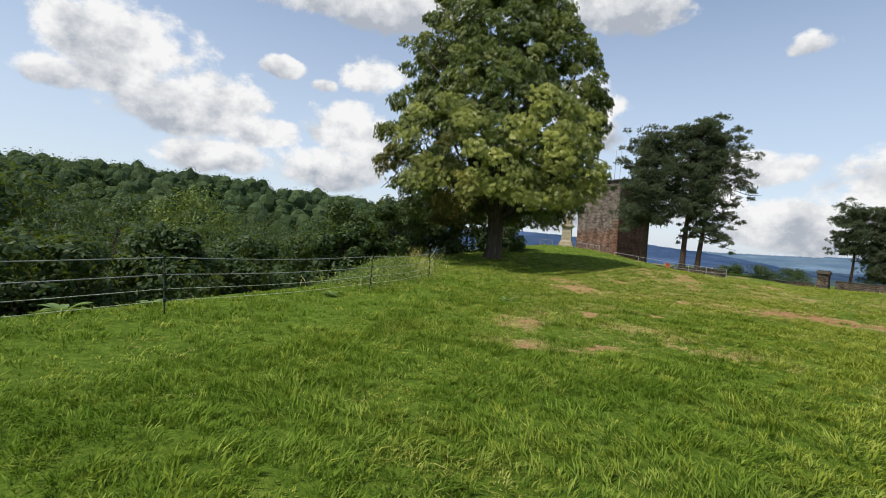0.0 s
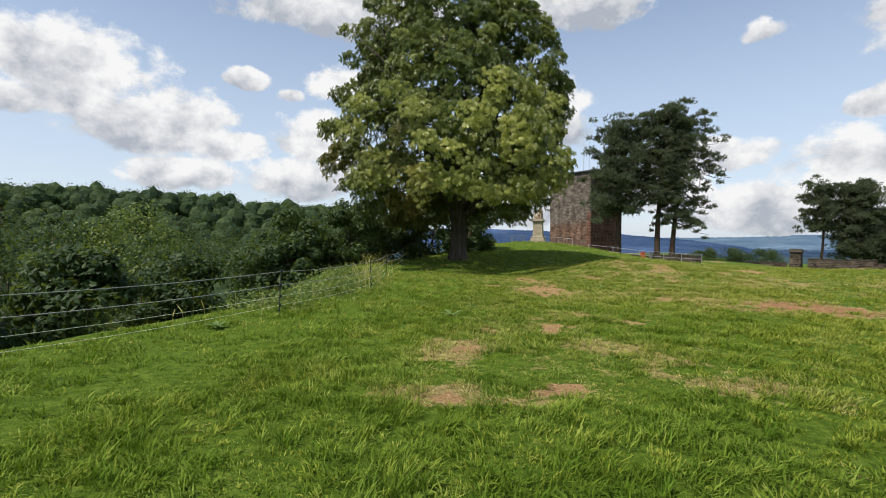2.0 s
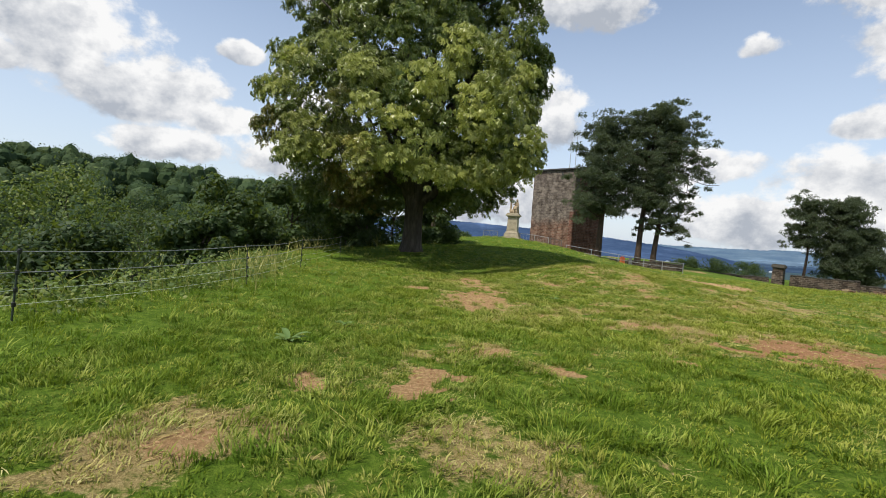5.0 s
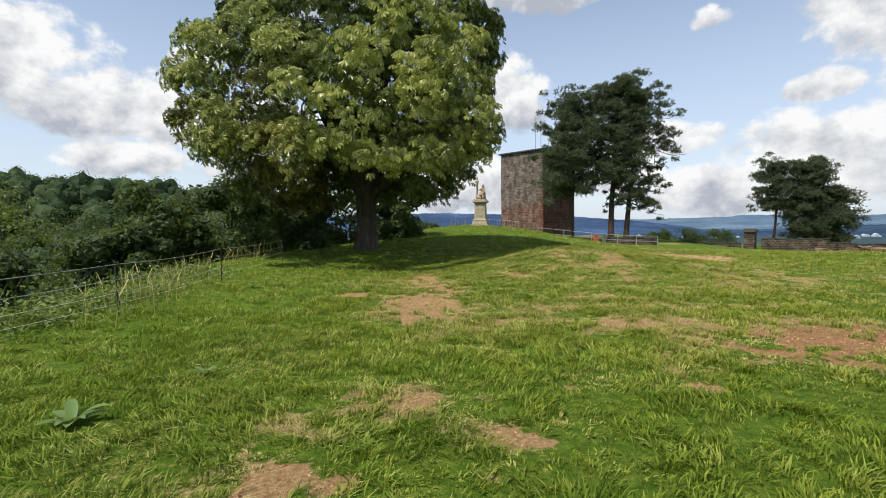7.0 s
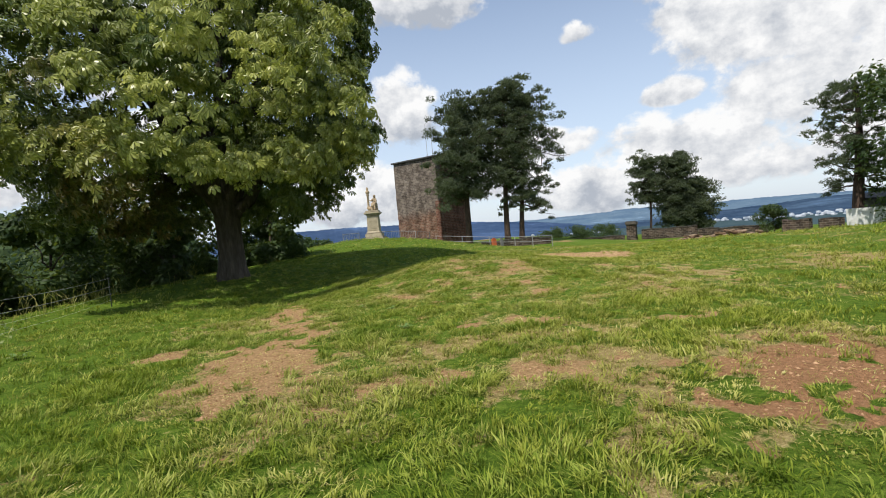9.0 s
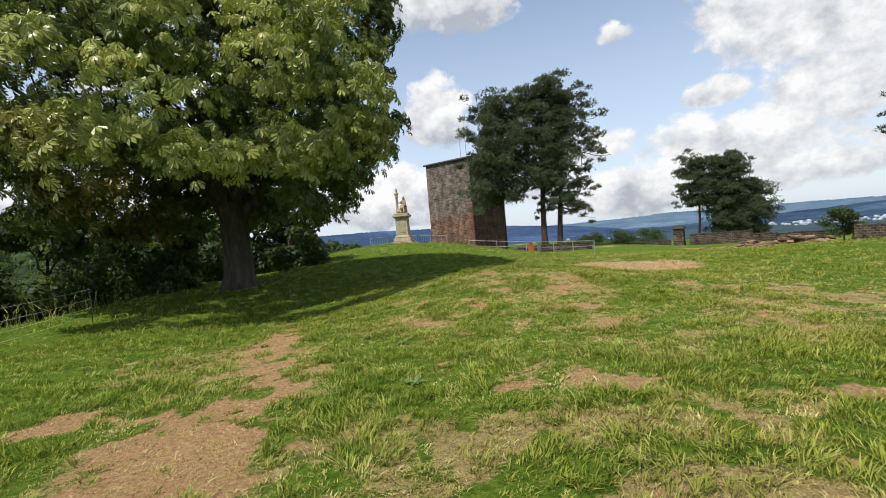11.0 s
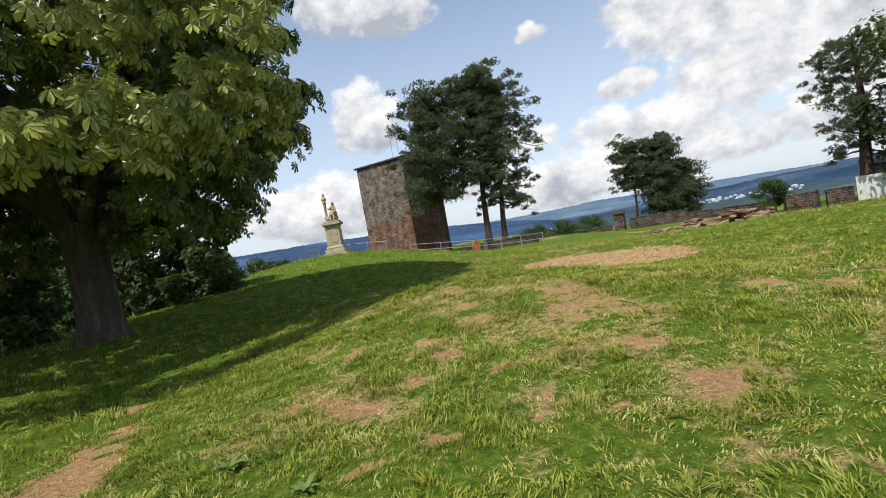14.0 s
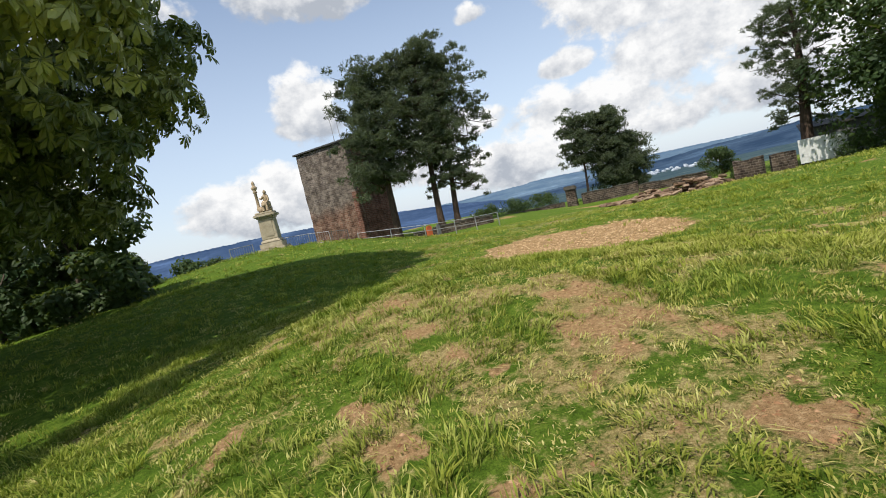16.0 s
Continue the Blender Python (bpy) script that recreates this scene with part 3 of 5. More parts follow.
# ---- far hills ----
def far_ridge(name, mat, d, points, seed, label):
    """A long ridge at distance d through azimuth and elevation points, with a rough skyline and a sloping face."""
    rng = np.random.default_rng(seed)
    az = np.linspace(points[0][0], points[-1][0], 420)
    el = np.interp(az, [p[0] for p in points], [p[1] for p in points])
    el = el + 0.22 * (fbm(az, az * 0, 4.0, seed) - 0.5) + 0.02 * rng.normal(size=len(az))
    rows = []
    for k, (dd, f) in enumerate(((d + 250, 0.6), (d, 1.0), (d - 150, 0.75), (d - 400, 0.35), (d - 800, 0.0))):
        top = 1.5 + d * np.tan(np.radians(el))
        z = -66 + (top + 66) * f + (0 if k in (1, 4) else 1) * 10 * (fbm(az * 3, az * 0 + k, 2.0, seed + k) - 0.5)
        rows.append(np.stack([END[0] + dd * np.sin(np.radians(az)), END[1] + dd * np.cos(np.radians(az)), z], 1))
    n = len(az)
    Vr = np.concatenate(rows)
    Fr = [(k * n + i, k * n + i + 1, (k + 1) * n + i + 1, (k + 1) * n + i) for k in range(4) for i in range(n - 1)]
    return place(name, mesh_of(name, Vr, np.array(Fr), [mat], True), label=label, category="hill", kind="structure")


# ridges carry their distance haze in the base colour
far_ridge("backdrop_hill_1", FAR_HILL[0], 3000, [(-30, 0.2), (-12, 0.9), (-2, 1.2), (5, 1.3), (13, 1.15), (22, 0.8), (30, 0.1), (36, -0.8)], 5, "wooded ridge across the valley, painted dark blue for haze")
far_ridge("backdrop_hill_2", FAR_HILL[1], 3900, [(16, 0.2), (26, 0.25), (34, 0.35), (40, 0.6), (44, 0.5), (52, 0.5), (70, 0.2), (100, 0.2)], 6, "hills on the horizon, painted pale blue for haze")
far_ridge("backdrop_hill_3", FAR_HILL[2], 3200, [(30, -0.9), (44, -0.75), (50, -0.4), (56, -0.1), (61, 0.2), (66, 0.42), (72, 0.3), (80, 0.6), (95, 0.4), (130, 0.2)], 7, "long hill beyond the town, painted blue for haze")


# ---- trees ----
def gz(x, y):
    return float(height(np.array([x]), np.array([y]))[0])


def limb(rng, a, b, r0, r1, sag=0.0, wob=0.15, n=7):
    a, b = np.array(a, float), np.array(b, float)
    t = np.linspace(0, 1, n)[:, None]
    P = a + (b - a) * t
    L = np.linalg.norm(b - a)
    P[1:-1] += rng.normal(size=(n - 2, 3)) * wob * L / n
    P[:, 2] += sag * L * np.sin(np.pi * t[:, 0])
    return P, np.linspace(r0, r1, n)


CROWN_Z = (2.0, 3.2, 5.0, 7.0, 10.0, 12.5, 15.0, 16.7, 18.0, 18.8)
CROWN_R = (4.9, 6.4, 7.4, 7.7, 7.3, 6.4, 4.8, 3.3, 1.7, 0.3)


def compound_leaf(fine=False):
    """One horse chestnut leaf: seven leaflets drooping from the stalk's end like an umbrella; along +x, face up."""
    V, F = [], []
    for k, a in enumerate(np.radians([-128, -84, -42, 0, 42, 84, 128])):
        L = (0.12, 0.17, 0.215, 0.23, 0.215, 0.17, 0.12)[k]
        w = L * 0.19
        d, s = np.array([math.cos(a), math.sin(a), 0]), np.array([-math.sin(a), math.cos(a), 0])
        n = len(V)
        if fine:
            V += [d * 0.01, d * L * 0.42 + s * w * 0.7 + [0, 0, -L * 0.12], d * L * 0.72 + s * w + [0, 0, -L * 0.36], d * L * 0.84 + [0, 0, -L * 0.58],
                  d * L * 0.72 - s * w + [0, 0, -L * 0.36], d * L * 0.42 - s * w * 0.7 + [0, 0, -L * 0.12], d * L * 0.58 + [0, 0, -L * 0.16]]
            F += [(n + 6, n + (j + 1) % 6, n + j) for j in range(6)]
        else:
            V += [d * 0.01, d * L * 0.66 + s * w + [0, 0, -L * 0.30], d * L * 0.84 + [0, 0, -L * 0.56], d * L * 0.66 - s * w + [0, 0, -L * 0.30]]
            F += [(n, n + 2, n + 1), (n, n + 3, n + 2)]
    return np.array(V), np.array(F)


def chestnut(x, y):
    rng = np.random.default_rng(11)
    z0 = gz(x, y)
    root = empty("horse_chestnut_tree", pose(x, y, z0), "large horse chestnut with green leaves browning at the edges", "tree")
    # trunk, forked above head height
    t = np.linspace(0, 1, 10)
    P = np.stack([0.05 * np.sin(t * 3), 0.05 * np.cos(t * 4), -0.3 + 3.3 * t], 1)
    tubes = [tube(P, 0.43 + 0.36 * np.exp(-t * 8) + 0.04 * t, 18)]
    V, F = merge(tubes)
    ang = np.arctan2(V[:, 1], V[:, 0])
    flare = np.exp(-np.maximum(V[:, 2], 0) * 1.6)
    V[:, :2] *= (1 + (0.05 + 0.12 * flare) * np.sin(ang * 5 + 0.7) + 0.03 * np.sin(ang * 11))[:, None]
    place("trunk", mesh_of("trunk", V, F, [CHESTNUT_BARK], True), root, "grey-brown ridged trunk")
    tips, limbs = [], []
    for k in range(13):
        a = k * 2.4 + rng.uniform(-0.3, 0.3)
        zt = (6.0, 7.5, 9, 11, 13, 15.5, 8, 10, 12, 5.5, 14, 17, 6.5)[k]
        rt = np.interp(zt, CROWN_Z, CROWN_R) * rng.uniform(0.6, 0.8)
        b = (math.cos(a) * rt, math.sin(a) * rt, zt)
        s = (0.15 * math.cos(a), 0.15 * math.sin(a), 2.4 + 0.03 * k)
        Pl, Rl = limb(rng, s, b, 0.27 - 0.006 * k, 0.05, 0.10, 0.22, 9)
        limbs.append(tube(Pl, Rl, 9))
        tips += [Pl[4], Pl[6], Pl[8]]
        for j in range(5):
            m = Pl[3 + j]
            d = unit(np.array([m[0], m[1], rng.uniform(-1, 3)]) + rng.normal(size=3) * 2)
            Ps, Rs = limb(rng, m, m + d * rng.uniform(1.6, 3.2), 0.06, 0.015, 0.08, 0.25, 6)
            limbs.append(tube(Ps, Rs, 6))
    V, F = merge(limbs)
    V[:, 1] = V[:, 1] * 0.74 - 1.0 * smooth(2.6, 8, V[:, 2])
    place("limb", mesh_of("limb", V, F, [CHESTNUT_BARK], True), root)
    # boughs of leaves near the outside of the crown
    LV, LF = compound_leaf()
    nb = 860
    zz = 2.0 + 16.4 * rng.beta(1.12, 1.3, nb)
    th = rng.uniform(0, 2 * np.pi, nb)
    lump = 0.93 + 0.16 * (vnoise(th * 2.2 + 10, zz * 0.55, 1.0, 4) - 0.35)
    Rz = np.interp(zz, CROWN_Z, CROWN_R) * lump
    rad = Rz * (1 - 0.62 * rng.uniform(0, 1, nb) ** 1.5)
    # open under the fork on the side of the meadow
    front = np.cos(th - radians(-70))
    keep = ~((front > 0.6) & (zz < 3.1) & (rng.uniform(size=nb) < 0.6)) & ~((zz < 2.9) & (front > 0.3) & (rng.uniform(size=nb) < 0.5))
    zz, th, rad = zz[keep], th[keep], rad[keep]
    # boughs hanging out on the side of the meadow, coloured paler below as if sunlit
    ex = 52
    zz = np.concatenate([zz, 3.3 + 5.5 * rng.uniform(size=ex) ** 1.4])
    th = np.concatenate([th, np.radians(rng.uniform(-135, -42, ex))])
    rad = np.concatenate([rad, np.interp(zz[-ex:], CROWN_Z, CROWN_R) * (1.02 + 0.2 * rng.uniform(size=ex) * smooth(9, 5, zz[-ex:]))])
    C = np.stack([rad * np.cos(th), rad * np.sin(th), zz], 1)
    per = 58
    n = len(C) * per
    size = rng.uniform(0.55, 1.1, (len(C), 1, 1))
    size[-ex:] *= 1.15
    out = unit(C * np.array([1, 1, 0.0]) + 1e-6)[:, None]
    dome = unit(rng.normal(size=(len(C), per, 3)) + 0.75 * out + [0, 0, 0.65])
    Pn = (C[:, None] + dome * size * rng.uniform(0.55, 1.08, (len(C), per, 1)) * [1, 1, 0.62]).reshape(-1, 3)
    hull = np.interp(Pn[:, 2], CROWN_Z, CROWN_R) * np.where(np.arange(n) >= n - ex * per, 1.32, 1.05)
    rp = np.hypot(Pn[:, 0], Pn[:, 1])
    ok = (rp < hull + 0.35 * rng.uniform(size=n)) & (Pn[:, 2] > 1.5 + 0.8 * rng.uniform(size=n))
    Pn[:, :2] = Pn[:, :2] * [0.93, 0.70]
    Pn[:, 0] *= 1 - 0.08 * smooth(0, 5, Pn[:, 0])
    Pn[:, 1] *= 1 - (np.where(np.arange(n) >= n - ex * per, 0.04, 0.17) + 0.20 * smooth(5.0, 14, Pn[:, 2])) * (Pn[:, 1] < 0)
    outward = unit(Pn * np.array([1, 1, 0.0]) + 1e-6)
    Pn[:, :2] += [-0.35, -1.95]
    X1 = unit(0.3 * outward + 0.55 * rng.normal(size=(n, 3)) + [0, 0, -0.8])
    Nn = unit(0.95 * outward + 0.25 * dome.reshape(-1, 3) + [-0.12, -0.1, 0.5] + 0.25 * rng.normal(size=(n, 3)))
    Y1 = unit(np.cross(Nn, X1))
    Z1 = np.cross(X1, Y1)
    S = rng.uniform(0.75, 1.2, n)
    bough_tint = rng.uniform(size=len(C))
    warm = smooth(0.35, 0.75, vnoise(C[:, 0] + 40, C[:, 2] * 1.3 + 7, 2.2, 6)) * smooth(1.0, -4, C[:, 0]) * smooth(8, 4, C[:, 2])
    dryb = np.clip(warm * 0.9 - 0.25 * rng.uniform(size=len(C)), 0, 0.85)
    # sunlit look put into the colour: outer boughs, then all the hanging ones
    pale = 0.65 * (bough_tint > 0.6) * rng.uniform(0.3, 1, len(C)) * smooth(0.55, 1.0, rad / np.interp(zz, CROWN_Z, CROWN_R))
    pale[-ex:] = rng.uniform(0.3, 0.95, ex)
    D = np.clip(np.repeat(dryb, per) * rng.uniform(0.2, 1.2, n), 0, 1)
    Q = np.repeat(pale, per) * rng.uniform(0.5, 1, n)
    idx = np.flatnonzero(ok)
    near = unit(np.array([0.35, -0.94, 0.0]))
    close = idx[(Pn[idx] @ near > 6.0) & (Pn[idx, 2] < 6.5)]
    close = close[rng.permutation(len(close))[:280]]
    bulk = np.setdiff1d(idx, close)
    W = Pn[bulk, None] + S[bulk, None, None] * (LV[None, :, 0:1] * X1[bulk, None] + LV[None, :, 1:2] * Y1[bulk, None] + LV[None, :, 2:3] * Z1[bulk, None])
    k = len(LV)
    Fk = (LF[None] + (np.arange(len(bulk)) * k)[:, None, None]).reshape(-1, 3)
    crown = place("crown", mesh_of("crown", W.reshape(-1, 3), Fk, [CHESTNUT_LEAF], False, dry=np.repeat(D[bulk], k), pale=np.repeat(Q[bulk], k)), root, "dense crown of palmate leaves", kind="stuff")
    DV, DF = compound_leaf(True)
    k = len(DV)
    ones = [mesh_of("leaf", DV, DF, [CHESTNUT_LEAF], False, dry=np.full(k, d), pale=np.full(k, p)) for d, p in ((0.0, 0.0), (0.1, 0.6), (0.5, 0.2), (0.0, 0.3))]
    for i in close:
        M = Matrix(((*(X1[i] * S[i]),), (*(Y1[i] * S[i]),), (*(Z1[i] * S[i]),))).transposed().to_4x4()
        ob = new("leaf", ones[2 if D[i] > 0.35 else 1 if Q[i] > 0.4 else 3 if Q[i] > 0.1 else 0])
        ob.parent = crown
        ob.matrix_basis = Matrix.Translation(Pn[i]) @ M
    return root


def needle_tufts(P, rng, size=0.32, per=9):
    """Sprays of narrow needles pointing up and out from P."""
    n = len(P) * per
    Q = np.repeat(P, per, 0)
    d = unit(rng.normal(size=(n, 3)) + [0, 0, 0.45])
    s = unit(np.cross(d, rng.normal(size=(n, 3)))) * (size * 0.10)
    L = size * rng.uniform(0.6, 1.3, n)[:, None]
    V = np.stack([Q - s, Q + s, Q + d * L], 1).reshape(-1, 3)
    return V, np.arange(3 * n).reshape(n, 3)


def pine(x, y, tall, clear, spread, seed, lean=(0, 0), trunk_r=0.33, label="", pads=150, bias=(0, 0), group="", puff=1.25):
    """A Scots pine: bare trunk, crooked limbs, flat dark pads of needles."""
    rng = np.random.default_rng(seed)
    z0 = gz(x, y) - 0.15
    root = empty("scots_pine", pose(x, y, z0), label, "tree", group)
    t = np.linspace(0, 1, 12)
    T = np.stack([lean[0] * t + 0.12 * np.sin(t * 6 + seed), lean[1] * t + 0.12 * np.cos(t * 5), tall * 0.93 * t], 1)
    V, F = tube(T, trunk_r * (1 - 0.8 * t) + 0.1 * np.exp(-t * 25), 12)
    place("trunk", mesh_of("trunk", V, F, [PINE_BARK], True), root, "bare reddish-brown trunk")
    limbs, Pt = [], []
    n = pads // 4
    for k in range(n):
        f = (k + rng.uniform()) / n
        h = clear + (0.96 - clear) * f
        s = np.array([np.interp(h, t, T[:, i]) for i in range(3)])
        a = k * 2.39 + rng.uniform(-0.6, 0.6)
        reach = spread * (0.35 + 0.65 * math.sin(math.pi * (0.22 + 0.66 * f))) * rng.uniform(0.5, 0.98)
        d = np.array([math.cos(a) + bias[0], math.sin(a) + bias[1], 0])
        e = s + d * reach + [0, 0, reach * (rng.uniform(-0.35, 0.15) + 0.75 * f)]
        Pl, Rl = limb(rng, s, e, 0.11 * (1.15 - f), 0.02, 0.08, 0.4, 7)
        limbs.append(tube(Pl, Rl, 6))
        for j in range(5):
            c = Pl[2 + j] + rng.normal(size=3) * [0.45, 0.45, 0.35]
            r = (0.42 + 0.7 * rng.uniform() ** 1.5) * puff
            m = int(34 * r + 6)
            o = unit(rng.normal(size=(m, 3))) * rng.uniform(0.3, 1.0, (m, 1)) * np.array([1.0, 1.0, 0.52]) * r
            o[:, 2] += 0.2 * r - 0.30 * (o[:, 0] ** 2 + o[:, 1] ** 2) / r
            Pt.append(c + o)
    V, F = merge(limbs)
    place("limb", mesh_of("limb", V, F, [PINE_BARK], True), root)
    V, F = needle_tufts(np.concatenate(Pt), rng, 0.30, 9)
    place("crown", mesh_of("crown", V, F, [PINE_NEEDLE]), root, "dark green needle crown", kind="stuff")
    return root


def broadleaf(name, x, y, z0, tall, wide, seed, label, mat=None, leaf=0.3, count=4200, stem=0.2, category="tree", base=0.12, group=""):
    """A leafy tree or bush: stem, limbs, and leaves in uneven clumps."""
    rng = np.random.default_rng(seed)
    root = empty(name, pose(x, y, z0), label, category, group)
    wood = [tube(*limb(rng, (0, 0, -0.4), (0.1, 0.1, tall * 0.6), stem, stem * 0.4, 0, 0.2), 8)]
    m = max(10, int(26 * (wide / 3) ** 0.8))
    h = rng.uniform(base, 0.97, m)
    prof = np.sin(np.pi * np.clip(0.16 + 0.80 * (h - base) / (1 - base), 0, 1)) ** 0.6
    a = rng.uniform(0, 2 * np.pi, m)
    rad = wide * prof * rng.uniform(0.25, 0.85, m)
    C = np.stack([rad * np.cos(a), rad * np.sin(a), h * tall], 1)
    for c in C[:: 2]:
        wood.append(tube(*limb(rng, (0.05, 0.05, c[2] * 0.55), c, stem * 0.35, 0.02, 0.05, 0.3), 5))
    V, F = merge(wood)
    place("trunk", mesh_of("trunk", V, F, [TWIG], True), root)
    per = count // m
    r = (wide * rng.uniform(0.22, 0.42, m))[:, None, None]
    d = unit(rng.normal(size=(m, per, 3)))
    P = C[:, None] + d * r * rng.uniform(0.55, 1.05, (m, per, 1)) * np.array([1, 1, 0.75])
    P = P.reshape(-1, 3)
    N = unit(d.reshape(-1, 3) + [0, 0, 0.5] + 0.5 * rng.normal(size=P.shape))
    ok = P[:, 2] > 0.02
    V, F = leaf_cards(P[ok], N[ok], leaf, rng)
    place("crown", mesh_of("crown", V, F, [mat or WOOD_LEAF]), root, kind="stuff")
    return root


chestnut(3.2, 31.0)

GRP = "pines beside the tower"
pine(*at(27.6, 55), 22.2, 0.40, 4.8, 3, (1.2, 0.8), 0.40, "tall Scots pine with forked dark crown beside the tower", 350, (0.0, 0), GRP, 1.15)
pine(*at(29.6, 55.5), 20.5, 0.24, 5.2, 4, (1.5, 0.5), 0.36, "tall leaning Scots pine with ragged dark crown", 270, (0.2, -0.1), GRP, 1.05)
pine(*at(22.2, 54.5), 19.5, 0.36, 5.6, 8, (0.9, 0.2), 0.45, "broad Scots pine standing before the tower wall", 400, (-0.1, 0), GRP, 1.25)
GRP = "pines beyond the wall"
pine(*at(44.8, 76), 13.2, 0.45, 3.2, 6, (0.5, 0.2), 0.22, "slender Scots pine with open crown behind the wall", 150, (-0.2, 0), GRP, 1.1)
pine(*at(47.6, 78), 13.2, 0.16, 3.7, 7, (0.2, 0.0), 0.32, "dense rounded dark pine behind the wall", 320, (0.0, 0), GRP, 1.3)
pine(*at(49.4, 80), 8.6, 0.10, 3.2, 9, (0.2, 0.0), 0.30, "low dense dark pine behind the wall", 240, (0.1, 0), GRP, 1.3)
GRP = "trees beside the shed"
pine(*at(65.4, 59), 16.8, 0.30, 4.7, 10, (0.8, 0.2), 0.62, "spreading Scots pine with layered open boughs", 150, (-0.12, 0.12), GRP, 1.0)
bx, by = at(73.8, 56)
broadleaf("broadleaf_tree", bx, by, gz(bx, by), 19.5, 8.2, 21, "large dark green broadleaf tree beside the shed", WOOD_LEAF, 0.46, 27000, 0.45, base=0.16)


# ---- the wooded valley side ----
def woods():
    rng = np.random.default_rng(5)
    k = 0
    for az, d, el, w in [(-58, 22, 4.0, 5), (-50, 24, 4.2, 5), (-44, 21, 2.6, 4.5), (-40, 30, 4.0, 6), (-35, 24, 1.6, 4.5), (-33, 36, 3.6, 6), (-27.5, 27, 2.9, 4), (-24, 40, 1.9, 6),
                         (-21, 31, 0.4, 4.5), (-18, 44, 0.9, 6), (-15.5, 34, -0.2, 4), (-11, 40, 0.4, 4.5), (-66, 18, 2.5, 5), (-30, 19, -1.8, 3), (-22, 22, -2.6, 3), (-38, 17, -2.0, 3), (-46, 15, -2.6, 3.2),
                         (-8.5, 46, 1.2, 4.5), (-14, 60, 1.4, 6)]:
        d, w = (d * 1.9, w * 1.55) if d > 23 else (d * 1.35, w * 1.1)
        x, y = d * math.sin(radians(az)), d * math.cos(radians(az))
        top = 1.5 + d * math.tan(radians(el))
        z = gz(x, y) - 0.3
        broadleaf("woodland_tree", x, y, z, max(top - z, 2.5), w, 100 + k, ("leafy green tree on the steep valley side", "bright green young tree below the meadow edge")[k in (6, 8, 10)],
                  BRAMBLE_LEAF if k in (6,) else WOOD_LEAF, 0.29, 8500, 0.18, base=0.05, group="trees on the valley side")
        k += 1
    # dark bushes behind the chestnut
    for x, y, tall, w in [(-3.5, 33, 4.5, 2.6), (-1.0, 37, 5.0, 3.0), (-6.5, 31, 4.5, 3.0), (2.0, 40, 5.2, 3.0), (4.6, 38.6, 4.2, 2.3), (-4.5, 40, 6, 3.5), (0.5, 34.5, 2.6, 1.6), (-9, 36, 6, 3.5), (4.8, 43.5, 2.2, 1.8), (-6, 27.5, 2.6, 2.0), (7.4, 58, 2.6, 2.6), (9.6, 62, 2.4, 2.4)]:
        broadleaf("bush", x, y, gz(x, y) - 0.1, tall, w, 200 + k, "dense dark green bush behind the chestnut", WOOD_LEAF, 0.26, 5200, 0.10, "bush", 0.02, "bushes behind the chestnut")
        k += 1


woods()


def hill_forest():
    """The crowns of the wood on the hill, each a core and a coat of leaf clumps."""
    rng = np.random.default_rng(8)
    bm = bmesh.new()
    bmesh.ops.create_icosphere(bm, subdivisions=2, radius=1)
    bm.verts.ensure_lookup_table()
    CV, CF = np.array([v.co[:] for v in bm.verts]), np.array([[v.index for v in f.verts] for f in bm.faces])
    bm.free()
    n = 2900
    az, r = np.radians(rng.uniform(-75, 9, n)), 48 + 330 * rng.uniform(0, 1, n) ** 0.75
    x, y = r * np.sin(az), r * np.cos(az)
    u, v = 0.4 * x + 0.917 * y, 0.917 * x - 0.4 * y
    ok = (rim(u) - v > 12) & (np.hypot(x - 3, y - 31) > 14) & ((r > 150) | (az < radians(-14)))
    x, y, r = x[ok], y[ok], r[ok]
    n = len(x)
    R = rng.uniform(3.0, 5.6, n) * (0.75 + 0.25 * np.clip(r / 200, 0, 1))
    z = height(x, y) + R * rng.uniform(0.75, 1.5, n)
    C = np.stack([x, y, z], 1)
    hts = rng.uniform(0.85, 1.4, n)
    shape = 0.82 + 0.3 * rng.uniform(size=(n, len(CV), 1))
    core = (C[:, None] + CV[None] * shape * 0.86 * R[:, None, None] * np.stack([np.ones(n), np.ones(n), hts], 1)[:, None]).reshape(-1, 3)
    CFk = (CF[None] + (np.arange(n) * len(CV))[:, None, None]).reshape(-1, 3)
    place("hill_wood", mesh_of("hill_wood", core, CFk, [HILL_LEAF]), label="wooded hillside of many dark green crowns", category="woods", kind="stuff")
    per = 90
    d = unit(rng.normal(size=(n, per, 3)) + [0, 0, 0.35])
    lump = 0.86 + 0.26 * rng.uniform(size=(n, per, 1))
    P = (C[:, None] + d * lump * R[:, None, None] * np.stack([np.ones(n), np.ones(n), hts], 1)[:, None]).reshape(-1, 3)
    N = unit(d.reshape(-1, 3) + 0.55 * rng.normal(size=P.shape))
    V, F = leaf_cards(P, N, 1.0, rng, 0.9)
    F = F[:, :3]
    place("hill_foliage", mesh_of("hill_foliage", V, F, [HILL_LEAF]), label="leafy tops of the wooded hillside", category="woods", kind="stuff")


hill_forest()


